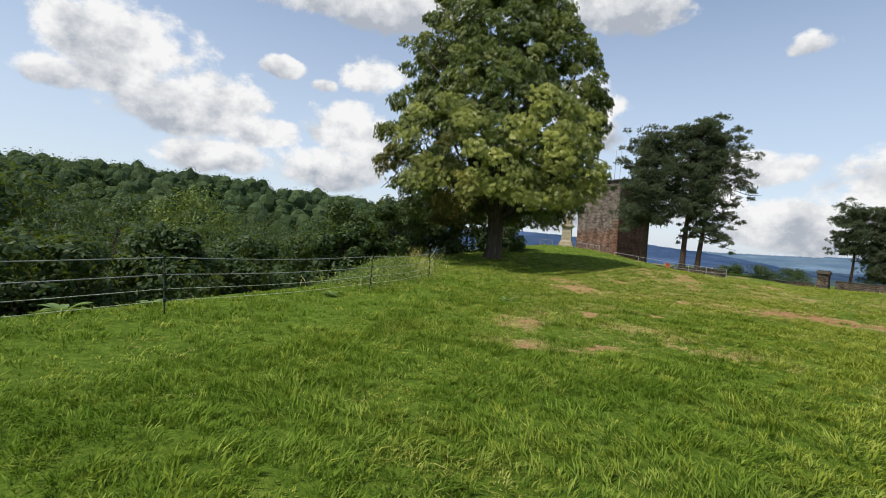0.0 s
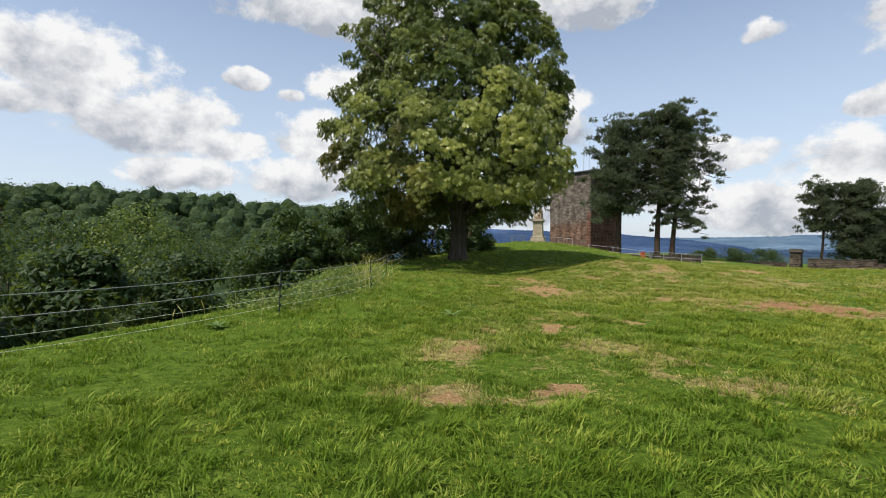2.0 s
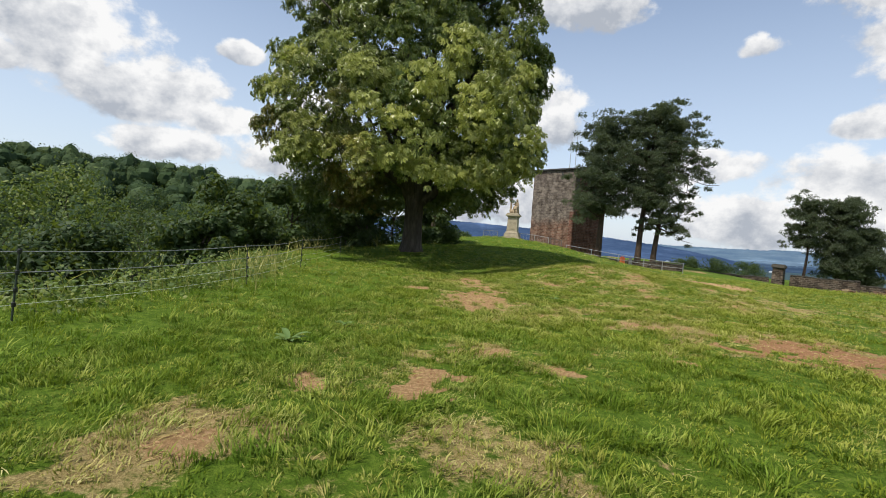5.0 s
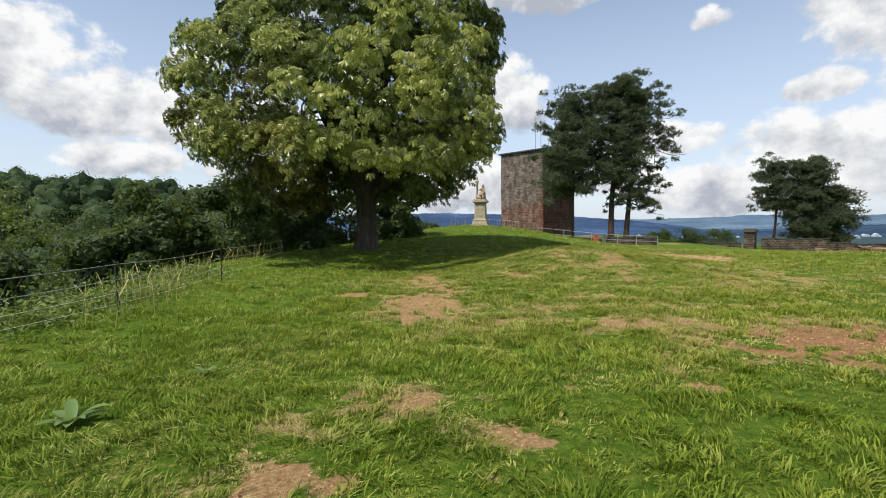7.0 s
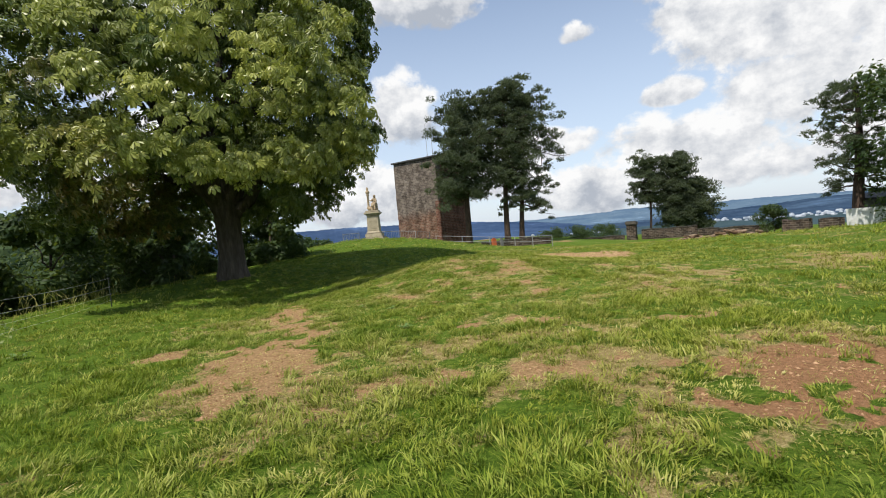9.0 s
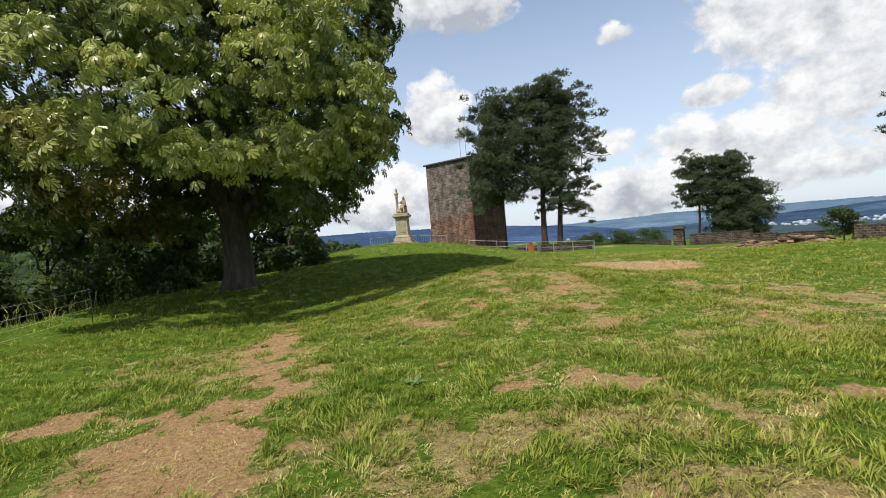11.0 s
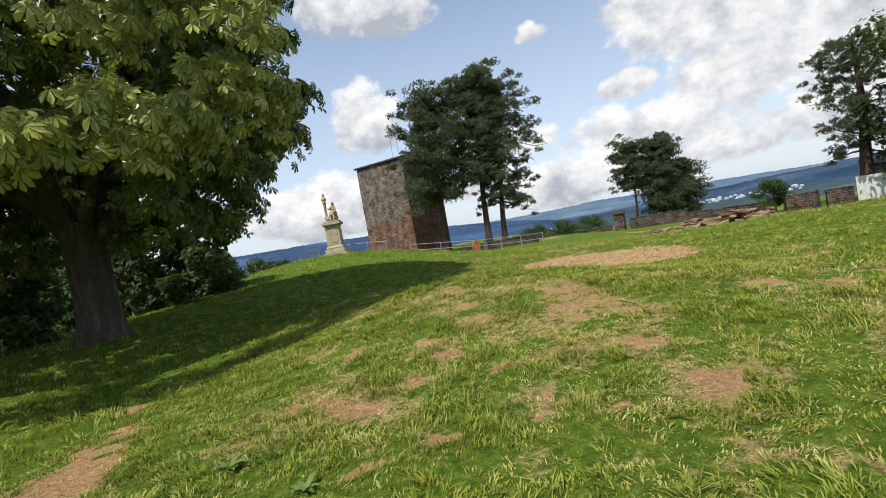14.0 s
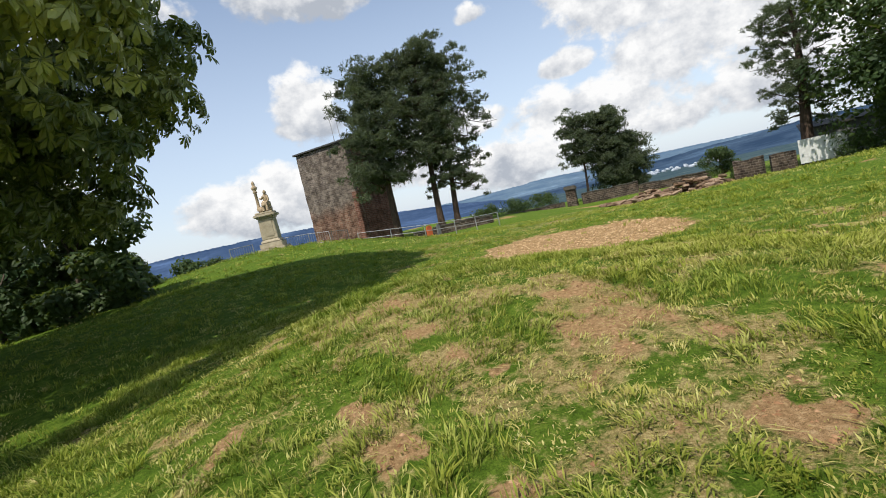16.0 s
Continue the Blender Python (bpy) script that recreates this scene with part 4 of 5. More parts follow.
# ---- tower ----
def tower():
    near, left = np.array(at(18.5, 62)), np.array(at(12.9, 66.9))
    d = left - near
    side = float(np.hypot(*d))
    turn = math.degrees(math.atan2(d[1], d[0]))
    z0 = gz(*near) - 0.5
    top = 12.4 - z0
    root = empty("tower", pose(near[0], near[1], z0, 0, 0, turn - 90), "square ruined tower of grey and red sandstone", "tower")
    # local: near corner at the origin, +y along the grey face, +x along the red face
    def wall(x0, x1, y0, y1, name, mat, label):
        bm = box_bm(x0, x1, y0, y1, 0, top)
        bmesh.ops.subdivide_edges(bm, edges=bm.edges[:], cuts=22, use_grid_fill=True)
        for v in bm.verts:
            k = noise.noise(v.co * 0.9) * 0.06 + noise.noise(v.co * 2.7) * 0.035
            v.co += Vector((k, -k, 0))
            if v.co.z > top - 0.05:
                v.co.z += 0.10 * noise.noise(v.co * 1.3)
        part(name, bm, mat, root, label)
    s = side
    wall(0, 1.1, 0, s, "wall", TOWER_STONE, "grey weathered face, reddish below")
    wall(1.1, s, 0, 1.1, "wall", TOWER_RED, "red sandstone face")
    wall(s - 1.1, s, 1.1, s, "wall", TOWER_STONE, "")
    wall(1.1, s - 1.1, s - 1.1, s, "wall", TOWER_STONE, "")
    part("buttress", box_bm(-0.25, 0.45, -0.25, 0.5, 0, 7.4, 0.06, 0.92), TOWER_RED, root, "worn corner stones")
    part("ledge", box_bm(0.6, s - 0.2, -0.18, 0.05, 7.5, 7.75, 0.04), TOWER_RED, root)
    part("plinth", box_bm(-0.22, 0.05, 0.5, s + 0.15, 0, 2.2, 0.08), TOWER_STONE, root)
    bm = box_bm(-0.3, s + 0.3, -0.3, s + 0.3, top, top + 0.22, 0.03)
    part("roof", bm, ROOF, root, "thin dark overhanging roof slab")
    # no hole is cut: a dark block gives the shade inside a slit
    part("slit", box_bm(-0.04, 0.3, 2.3, 2.6, top - 1.5, top - 0.4), ROOF, root, "narrow block coloured dark as the shaded inside of a slit")
    for k, (px, py, h) in enumerate(((2.4, 3.0, 5.6), (3.0, 2.4, 6.0))):
        V, F = tube([(px, py, top), (px, py, top + h * 0.5), (px, py, top + h)], (0.045, 0.035, 0.02), 6)
        place("antenna", mesh_of("antenna", V, F, [STEEL], True), root, "thin grey mast")


tower()


# ---- monument ----
def lathe(profile, sides=20):
    a = np.linspace(0, 2 * np.pi, sides, endpoint=False)
    P = np.array(profile, float)
    V = np.stack([P[:, 0:1] * np.cos(a), P[:, 0:1] * np.sin(a), np.repeat(P[:, 1:2], sides, 1)], -1).reshape(-1, 3)
    i, j = np.meshgrid(np.arange(len(P) - 1), np.arange(sides), indexing="ij")
    j2 = (j + 1) % sides
    return V, np.stack([i * sides + j, i * sides + j2, (i + 1) * sides + j2, (i + 1) * sides + j], -1).reshape(-1, 4)


def monument():
    x, y = 12.6, 49.5
    z0 = gz(x, y) - 0.1
    m = pose(x, y, z0, 0, 0, -22)
    root = empty("monument_pedestal", m, "pale sandstone monument pedestal with moulded cornice", "monument")
    part("step", box_bm(-0.82, 0.82, -0.82, 0.82, 0, 0.32, 0.03), PALE_STONE, root)
    part("plinth", box_bm(-0.66, 0.66, -0.66, 0.66, 0.32, 0.62, 0.03), PALE_STONE, root)
    part("moulding", box_bm(-0.60, 0.60, -0.60, 0.60, 0.62, 0.84, 0.05, 0.84), PALE_STONE, root)
    part("shaft", box_bm(-0.48, 0.48, -0.48, 0.48, 0.84, 2.1, 0.02, 0.92), PALE_STONE, root, "plain tapering die block")
    part("inscription_panel", box_bm(-0.32, 0.32, -0.492, -0.44, 1.0, 1.9, 0.012), PALE_STONE, root)
    part("necking", box_bm(-0.50, 0.50, -0.50, 0.50, 2.1, 2.2, 0.02), PALE_STONE, root)
    part("cornice", box_bm(-0.64, 0.64, -0.64, 0.64, 2.2, 2.38, 0.05), PALE_STONE, root, "projecting moulded cornice")
    part("cap", box_bm(-0.52, 0.52, -0.52, 0.52, 2.38, 2.5, 0.03), PALE_STONE, root)
    # statue group: rock base, seated figure, column with a flaming urn
    parts = []

    def ball(c, r, seed=0):
        V, F = lathe([(0.02, -1), (0.5, -0.87), (0.87, -0.5), (1, 0), (0.87, 0.5), (0.5, 0.87), (0.02, 1)], 14)
        wob = 1 + 0.10 * np.sin(V[:, 0] * 7 + seed) * np.cos(V[:, 2] * 6 + seed * 2)
        parts.append((V * wob[:, None] * np.array(r) + np.array(c), F))
    ball((0.05, 0, 0.16), (0.46, 0.40, 0.24), 1)
    ball((0.18, -0.05, 0.42), (0.30, 0.30, 0.26), 2)
    ball((0.10, -0.22, 0.38), (0.16, 0.26, 0.14), 3)
    ball((0.22, 0.02, 0.78), (0.19, 0.17, 0.32), 4)
    ball((0.24, -0.02, 1.17), (0.105, 0.115, 0.135), 5)
    parts.append(tube([(0.10, -0.1, 0.92), (-0.02, -0.14, 0.78), (-0.14, -0.05, 0.86)], (0.07, 0.06, 0.045), 8))
    parts.append(tube([(0.34, -0.1, 0.92), (0.40, -0.2, 0.68), (0.30, -0.3, 0.52)], (0.07, 0.06, 0.05), 8))
    parts.append(tube([(0.08, -0.3, 0.42), (0.06, -0.42, 0.2), (0.06, -0.46, 0.02)], (0.09, 0.075, 0.07), 8))
    parts.append(tube([(0.26, -0.3, 0.42), (0.27, -0.44, 0.2), (0.27, -0.46, 0.02)], (0.09, 0.075, 0.07), 8))
    V, F = lathe([(0.17, 0), (0.17, 0.1), (0.12, 0.16), (0.10, 0.3), (0.095, 1.05), (0.14, 1.1), (0.15, 1.16), (0.09, 1.2), (0.17, 1.3), (0.20, 1.4), (0.16, 1.46), (0.08, 1.5), (0.11, 1.6), (0.10, 1.7), (0.02, 1.82)], 16)
    parts.append((V * [0.9, 0.9, 1.0] + [-0.30, 0.02, 0.15], F))
    V, F = merge(parts)
    place("statue", mesh_of("statue", V, F, [STATUE_STONE], True), label="weathered stone figure seated beside a torch column", category="statue", m=m @ pose(0, 0, 2.498))


monument()


# ---- railings and site fence ----
def rail_run(name, pts, h, rails, bars, mat, label, group="", post_r=0.028):
    pts = [np.array((*p, gz(*p))) for p in pts]
    root = empty(name, Matrix.Translation(pts[0]), label, "fence", group)
    o = pts[0]
    for p in pts:
        V, F = tube([p - o + [0, 0, -0.1], p - o + [0, 0, h * 0.5], p - o + [0, 0, h + 0.04]], post_r, 8)
        place("post", mesh_of("post", V, F, [mat], True), root)
    for k in rails:
        V, F = tube([p - o + [0, 0, h * k] for p in pts], 0.022, 8)
        place("rail", mesh_of("rail", V, F, [mat], True), root)
    if bars:
        V0, F0 = tube([(0, 0, h * rails[-1]), (0, 0, h * 0.5), (0, 0, h * rails[0])], 0.009, 5)
        me = mesh_of("bar", V0, F0, [mat], True)
        for a, b in zip(pts, pts[1:]):
            n = max(2, int(np.linalg.norm(b - a) / bars))
            for i in range(1, n):
                ob = place("bar", me, root)
                ob.location = a + (b - a) * i / n - o
    return root


G2 = "low railings round the monument"
rail_run("railing", [(10.2, 51.0), (11.6, 51.4)], 0.8, (1.0, 0.15), 0.14, STEEL, "low galvanised bar railing behind the monument", G2)
rail_run("railing", [(13.6, 51.0), (15.0, 50.6), (16.2, 50.0)], 0.8, (1.0, 0.15), 0.14, STEEL, "low galvanised bar railing beside the monument", G2)
rail_run("railing", [(16.2, 49.4), (17.1, 48.9)], 0.75, (1.0, 0.12), 0.12, DARK_STEEL, "low dark bar railing beside the monument", G2)
site = [at(17.6, 39), at(21.4, 38.6), at(25.4, 38.6), at(29.0, 39), at(31.5, 39.5), at(34.2, 40)]
rail_run("site_fence", site, 1.1, (1.0, 0.55), 0, STEEL, "pipe rail fence across the grass before the tower", "", 0.04)


def barrier(az, d, mat, label, w=0.75):
    x, y = at(az, d)
    root = empty("site_barrier", pose(x, y, gz(x, y), 0, 0, 20), label, "barrier")
    part("foot", box_bm(-w / 2, w / 2, -0.25, 0.25, 0, 0.12, 0.03), mat, root)
    part("panel", box_bm(-w * 0.45, w * 0.45, -0.06, 0.06, 0.12, 1.0, 0.03), mat, root)
    part("grip", box_bm(-w * 0.25, w * 0.25, -0.04, 0.04, 1.0, 1.08, 0.02), mat, root)


barrier(25.9, 42, ORANGE, "orange plastic site barrier beside the fence")
barrier(27.0, 42.5, SHED_WALL, "grey plastic site barrier beside the fence", 0.5)


# ---- perimeter wall, ruins and shed ----
def ruin_wall(name, p, q, h, thick, seed, label, drop=0.25, mat=None):
    p, q = np.array(p), np.array(q)
    L = float(np.hypot(*(q - p)))
    z0 = min(gz(*p), gz(*q)) - 0.3
    root = empty(name, pose(p[0], p[1], z0, 0, 0, math.degrees(math.atan2(q[1] - p[1], q[0] - p[0]))), label, "wall")
    bm = box_bm(0, L, -thick / 2, thick / 2, 0, h + 0.3)
    cuts = max(3, min(40, int(L / 0.7)))
    long_edges = [e for e in bm.edges if abs((e.verts[0].co - e.verts[1].co).x) > 0.1]
    bmesh.ops.subdivide_edges(bm, edges=long_edges, cuts=cuts)
    for v in bm.verts:
        v.co.y += 0.05 * noise.noise(v.co * 1.1 + Vector((seed, 0, 0)))
        if v.co.z > 0.2:
            v.co.z += drop * noise.noise(Vector((v.co.x * 0.45, seed, 0)))
    part("masonry", bm, mat or RUIN_STONE, root)
    n = int(L / 0.62) if name != "ruined_wall" else 0
    V0, me = None, None
    for i in range(n):
        xx = (i + 0.5) * L / n
        zt = h + 0.3 + drop * noise.noise(Vector((xx * 0.45, seed, 0)))
        if me is None:
            b = box_bm(-0.30, 0.30, -thick / 2 - 0.06, thick / 2 + 0.06, -0.02, 0.13, 0.03)
            me = bpy.data.meshes.new("coping_stone")
            b.to_mesh(me), b.free()
            me.materials.append(COPING)
        ob = place("coping_stone", me, root)
        ob.matrix_basis = pose(xx, 0, zt - 0.03, noise.noise(Vector((xx, 2, seed))) * 4, noise.noise(Vector((xx, 5, seed))) * 5, 0)
    return root


def pillar(az, d, w, h, label):
    x, y = at(az, d)
    root = empty("gate_pillar", pose(x, y, gz(x, y) - 0.2, 0, 0, 40), label, "pillar")
    bm = box_bm(-w / 2, w / 2, -w / 2, w / 2, 0, h, 0.05, 0.94)
    bmesh.ops.subdivide_edges(bm, edges=bm.edges[:], cuts=5, use_grid_fill=True)
    for v in bm.verts:
        v.co += Vector((1, 1, 0.3)) * 0.06 * noise.noise(v.co * 1.7)
    part("masonry", bm, RUIN_STONE, root)
    bm = box_bm(-w * 0.6, w * 0.6, -w * 0.6, w * 0.6, h - 0.1, h + 0.45, 0.12, 0.9)
    for v in bm.verts:
        v.co += Vector((1, 1, 1)) * 0.08 * noise.noise(v.co * 2.5)
    part("ivy_cap", bm, COPING, root, "dark overgrown capping")


pillar(42.9, 68, 1.35, 2.5, "weathered stone gate pillar with overgrown cap")
ruin_wall("perimeter_wall", at(44.0, 68.5), at(50.0, 70), 1.5, 0.6, 3, "dark low perimeter wall of rough stone")
ruin_wall("perimeter_wall", at(50.2, 70), at(57.0, 67), 1.0, 0.6, 4, "dark low perimeter wall of rough stone")
ruin_wall("perimeter_wall", at(34.5, 68), at(42.0, 68.5), 0.7, 0.5, 5, "low crumbling end of the perimeter wall")
ruin_wall("low_wall", at(24.0, 47), at(33.5, 48.5), 0.75, 0.7, 9, "low dark wall remains behind the pipe fence", 0.35)
ruin_wall("ruined_wall", at(59.2, 58), at(61.6, 57), 1.9, 0.7, 6, "broken reddish ruin wall beside the bush", 0.9)
ruin_wall("ruined_wall", at(62.2, 58), at(64.2, 58.5), 1.7, 0.7, 7, "dark broken wall before the pine", 0.5)
x, y = at(58.0, 61)
broadleaf("bush", x, y, gz(x, y), 3.4, 2.5, 61, "rounded green bush on thin stems by the ruin", WOOD_LEAF, 0.2, 5200, 0.08, "bush", 0.3)
for az, d, h, w, k in ((36.5, 72, 2.0, 3.0, 1), (39.5, 73, 2.4, 3.2, 2), (33.0, 74, 1.5, 2.6, 3), (60.2, 60, 1.6, 1.6, 4), (69.5, 57, 2.2, 3.0, 5), (72.5, 56, 2.4, 3.0, 6), (76, 54, 2.4, 3.0, 7)):
    x, y = at(az, d)
    broadleaf("hedge_bush", x, y, gz(x, y) - 0.2, h, w, 300 + k, "low dark green hedge bush by the wall", WOOD_LEAF, 0.22, 3200, 0.06, "bush", 0.0)


def shed():
    x, y = at(68.2, 64)
    root = empty("shed", pose(x, y, gz(x, y) - 0.3, 0, 0, -62), "grey boarded shed with dark sloping roof", "shed")
    for i in range(18):
        part("board", box_bm(-3.6 + i * 0.4, -3.6 + i * 0.4 + 0.385, -2.0, -1.92 - 0.012 * (i % 2), 0, 3.6, 0.01), SHED_WALL, root)
    part("side_wall", box_bm(-3.6, -3.5, -1.9, 2.0, 0, 3.6), SHED_WALL, root)
    part("side_wall", box_bm(3.5, 3.6, -1.9, 2.0, 0, 3.6), SHED_WALL, root)
    part("back_wall", box_bm(-3.5, 3.5, 1.9, 2.0, 0, 3.6), SHED_WALL, root)
    bm = box_bm(-3.9, 3.9, -2.4, 2.4, 3.6, 3.78, 0.02)
    for v in bm.verts:
        v.co.z += 0.12 * (v.co.y + 2.0)
    part("roof", bm, ROOF, root, "dark felt roof")
    x, y = at(66.3, 57.5)
    board = empty("white_panel", pose(x, y, gz(x, y), 0, 0, -62), "white board fence panel standing on the grass", "panel")
    part("sheet", box_bm(-1.8, 1.8, -0.03, 0.03, 0.25, 2.5, 0.01), WHITE, board)
    for px in (-1.6, 0, 1.6):
        part("stake", box_bm(px - 0.05, px + 0.05, 0.03, 0.12, -0.2, 2.4, 0.01), DARK_STEEL, board)


shed()


def rock_mesh(rng, mat, flat=0.45):
    bm = bmesh.new()
    bmesh.ops.create_cube(bm, size=1)
    bmesh.ops.bevel(bm, geom=bm.edges[:], offset=0.16, segments=1, affect="EDGES")
    for v in bm.verts:
        v.co += Vector(rng.normal(size=3)) * 0.05
        v.co.z *= flat
    me = bpy.data.meshes.new("stone")
    bm.to_mesh(me), bm.free()
    me.materials.append(mat)
    return me


def stone_pile():
    rng = np.random.default_rng(4)
    kinds = [rock_mesh(rng, RUBBLE[k % 2]) for k in range(8)]
    a, b = np.array(at(45.9, 50)), np.array(at(58.2, 47))
    root = empty("stone_pile", Matrix.Translation((*a, gz(*a))), "long heap of loose reddish building stones", "stones")
    d = (b - a) / np.linalg.norm(b - a)
    nrm = np.array([-d[1], d[0]])
    for i in range(300):
        t = rng.uniform() ** 0.8
        hmax = 0.25 + 1.6 * smooth(0.0, 0.75, t) * (0.8 + 0.3 * math.sin(t * 19))
        w = rng.normal() * (0.35 + 0.6 * t)
        p = a + (b - a) * t + nrm * w
        z = gz(*p) - 0.05 + max(0.0, hmax * (1 - abs(w) / (1.3 + t))) * rng.uniform(0.15, 1.0)
        ob = place("stone", kinds[i % 8], root)
        s = rng.uniform(0.3, 0.75)
        ob.matrix_basis = Matrix.Translation((p[0] - a[0], p[1] - a[1], z - gz(*a))) @ pose(0, 0, 0, *(rng.normal(size=2) * 14), rng.uniform(0, 360)) @ Matrix.Diagonal((s * 1.3, s, s * 0.8, 1))


stone_pile()


def town():
    """The small white houses of a town in the valley."""
    rng = np.random.default_rng(3)
    Vs = []
    base = np.array([(-1, -1, 0), (1, -1, 0), (1, 1, 0), (-1, 1, 0), (-1, -1, 1), (1, -1, 1), (1, 1, 1), (-1, 1, 1), (0, -1, 1.6), (0, 1, 1.6)], float)
    tri = [(0, 1, 5), (0, 5, 4), (1, 2, 6), (1, 6, 5), (2, 3, 7), (2, 7, 6), (3, 0, 4), (3, 4, 7), (4, 5, 8), (6, 7, 9), (5, 6, 9), (5, 9, 8), (7, 4, 8), (7, 8, 9)]
    Fs = []
    for i in range(110):
        az, d = (rng.uniform(47, 59), rng.uniform(2100, 2380)) if i < 75 else (rng.uniform(8, 40), rng.uniform(1900, 2150))
        x, y = at(az, d)
        s = rng.uniform(3.5, 7.5)
        Vs.append(base * [s, s * 0.8, s * 0.8] + [x, y, -68 + rng.uniform(0, 14)])
        Fs.append(np.array(tri) + 10 * i)
    place("town", mesh_of("town", np.concatenate(Vs), np.concatenate(Fs), [FAR_HOUSE]), label="scattered white houses of a distant valley town", category="houses", kind="stuff")


town()


# ---- electric fence along the meadow edge ----
FENCE = [(-7.2, 2.2), (-4.2, 7.35), (-1.76, 11.95), (-0.42, 16.5), (-0.35, 21.5), (0.1, 27.3)]


def electric_fence():
    pts = [np.array((x, y, gz(x, y))) for x, y in FENCE]
    o = pts[0]
    root = empty("electric_fence", Matrix.Translation(o), "electric stock fence with dark posts and four wires", "fence")
    H = 0.92
    V, F = tube([(0, 0, -0.15), (0, 0, 0.4), (0, 0, H)], 0.013, 8)
    pm = mesh_of("post", V, F, [POST_PLASTIC], True)
    V, F = lathe([(0.006, -0.03), (0.022, -0.026), (0.026, 0), (0.022, 0.02), (0.03, 0.026), (0.006, 0.032)], 10)
    im = mesh_of("insulator", V, F, [INSULATOR], True)
    lv = (0.22, 0.40, 0.62, 0.88)
    for k, p in enumerate(pts):
        ob = place("post", pm, root)
        ob.matrix_basis = pose(*(p - o), 3 * math.sin(k * 2.1), 2 * math.cos(k * 3.3), 0)
        for h in lv:
            c = place("insulator", im, ob)
            c.location = (0.018, -0.02, h)
    for k, h in enumerate(lv):
        line = []
        for a, b in zip(pts, pts[1:]):
            for t in np.linspace(0, 1, 9)[:-1]:
                q = a + (b - a) * t - o
                q[2] += h - 0.05 * math.sin(math.pi * t)
                line.append(q + [0.018, -0.02, 0])
        line.append(pts[-1] - o + [0.018, -0.02, h])
        V, F = tube(line, 0.0065 if k > 1 else 0.0035, 6)
        place("wire", mesh_of("wire", V, F, [ROPE if k > 1 else TWINE], True), root, "grey rope wire" if k > 1 else "pale green twine")


electric_fence()


# ---- plants at the meadow's edge and in the sward ----
def edge_plants():
    rng = np.random.default_rng(12)
    # brambles spilling over the edge
    Ps = []
    for i in range(80):
        u = rng.uniform(11, 23)
        v = rim(u) + rng.normal() * 0.4 - 0.5
        x, y = 0.4 * u + 0.917 * v, 0.917 * u - 0.4 * v
        m = 110
        r = rng.uniform(0.25, 0.6)
        d = rng.normal(size=(m, 3)) * [r, r, r * 0.42]
        d[:, 2] = np.abs(d[:, 2]) * (1.0 if u < 15 else 0.8)
        Ps.append(np.array([x, y, gz(x, y)]) + d)
    P = np.concatenate(Ps)
    V, F = leaf_cards(P, unit(rng.normal(size=P.shape) * 0.6 + [0, -0.2, 0.9]), 0.085, rng, 0.7)
    place("bramble", mesh_of("bramble", V, F, [BRAMBLE_LEAF]), label="yellow-green bramble thicket along the meadow edge", category="bramble", kind="stuff")
    # tall dry seed-head grass
    n = 1300
    u = rng.uniform(8, 34, n)
    v = rim(u) + 0.35 + rng.normal(size=n) * 0.5 + 0.3 * smooth(14, 22, u)
    x, y = 0.4 * u + 0.917 * v, 0.917 * u - 0.4 * v
    keep = rng.uniform(size=n) < np.where(u < 14, 0.12, 0.9 * smooth(0.35, 0.75, vnoise(u, v, 1.1, 2)))
    x, y = x[keep], y[keep]
    n = len(x)
    z = height(x, y)
    h = 0.3 + 0.55 * rng.uniform(size=n) ** 1.8
    lean = rng.normal(size=(n, 2)) * 0.28
    s = unit(rng.normal(size=(n, 3)) * [1, 1, 0]) * 0.004
    B, M, T = np.stack([x, y, z - 0.03], 1), np.stack([x + lean[:, 0] * h * 0.4, y + lean[:, 1] * h * 0.4, z + h * 0.7], 1), np.stack([x + lean[:, 0] * h, y + lean[:, 1] * h, z + h], 1)
    V = np.stack([B - s, B + s, M + s * 0.7, M - s * 0.7, M - s * 2.4, M + s * 2.4, T + s, T - s], 1).reshape(-1, 3)
    i = np.arange(n)[:, None] * 8
    F = np.concatenate([i + [[0, 1, 2, 3]], i + [[4, 5, 6, 7]]])
    place("tall_grass", mesh_of("tall_grass", V, F, [BLADE], False, dry=np.repeat(rng.uniform(0.4, 0.8, n), 8), tone=np.full(8 * n, 0.6), shade=np.repeat(rng.uniform(size=n), 8)), label="tall straw-coloured seeding grass along the edge", category="grass", kind="stuff")


edge_plants()


def weed(x, y, r, n, seed, label):
    """A rosette of broad leaves."""
    rng = np.random.default_rng(seed)
    root = empty("dock_weed", pose(x, y, gz(x, y)), label, "weed", "broad-leaved weeds")
    for k in range(n):
        a, L, up = k * 2.4 + rng.uniform(-0.3, 0.3), r * rng.uniform(0.7, 1.15), rng.uniform(0.25, 0.95)
        V, F = [], []
        for i, t in enumerate(np.linspace(0, 1, 6)):
            w = L * 0.17 * math.sin(math.pi * (0.08 + 0.9 * t)) ** 0.8
            h = L * (up * t - 0.55 * up * t * t) + 0.01
            V += [(t * L, -w, h + w * 0.35), (t * L, 0, h), (t * L, w, h + w * 0.35)]
            if i:
                b = 3 * i
                F += [(b - 3, b - 2, b + 1, b), (b - 2, b - 1, b + 2, b + 1)]
        ob = place("leaf", mesh_of("leaf", np.array(V), np.array(F), [WEED_LEAF], True), root)
        ob.matrix_basis = pose(0, 0, 0, 0, 0, math.degrees(a))


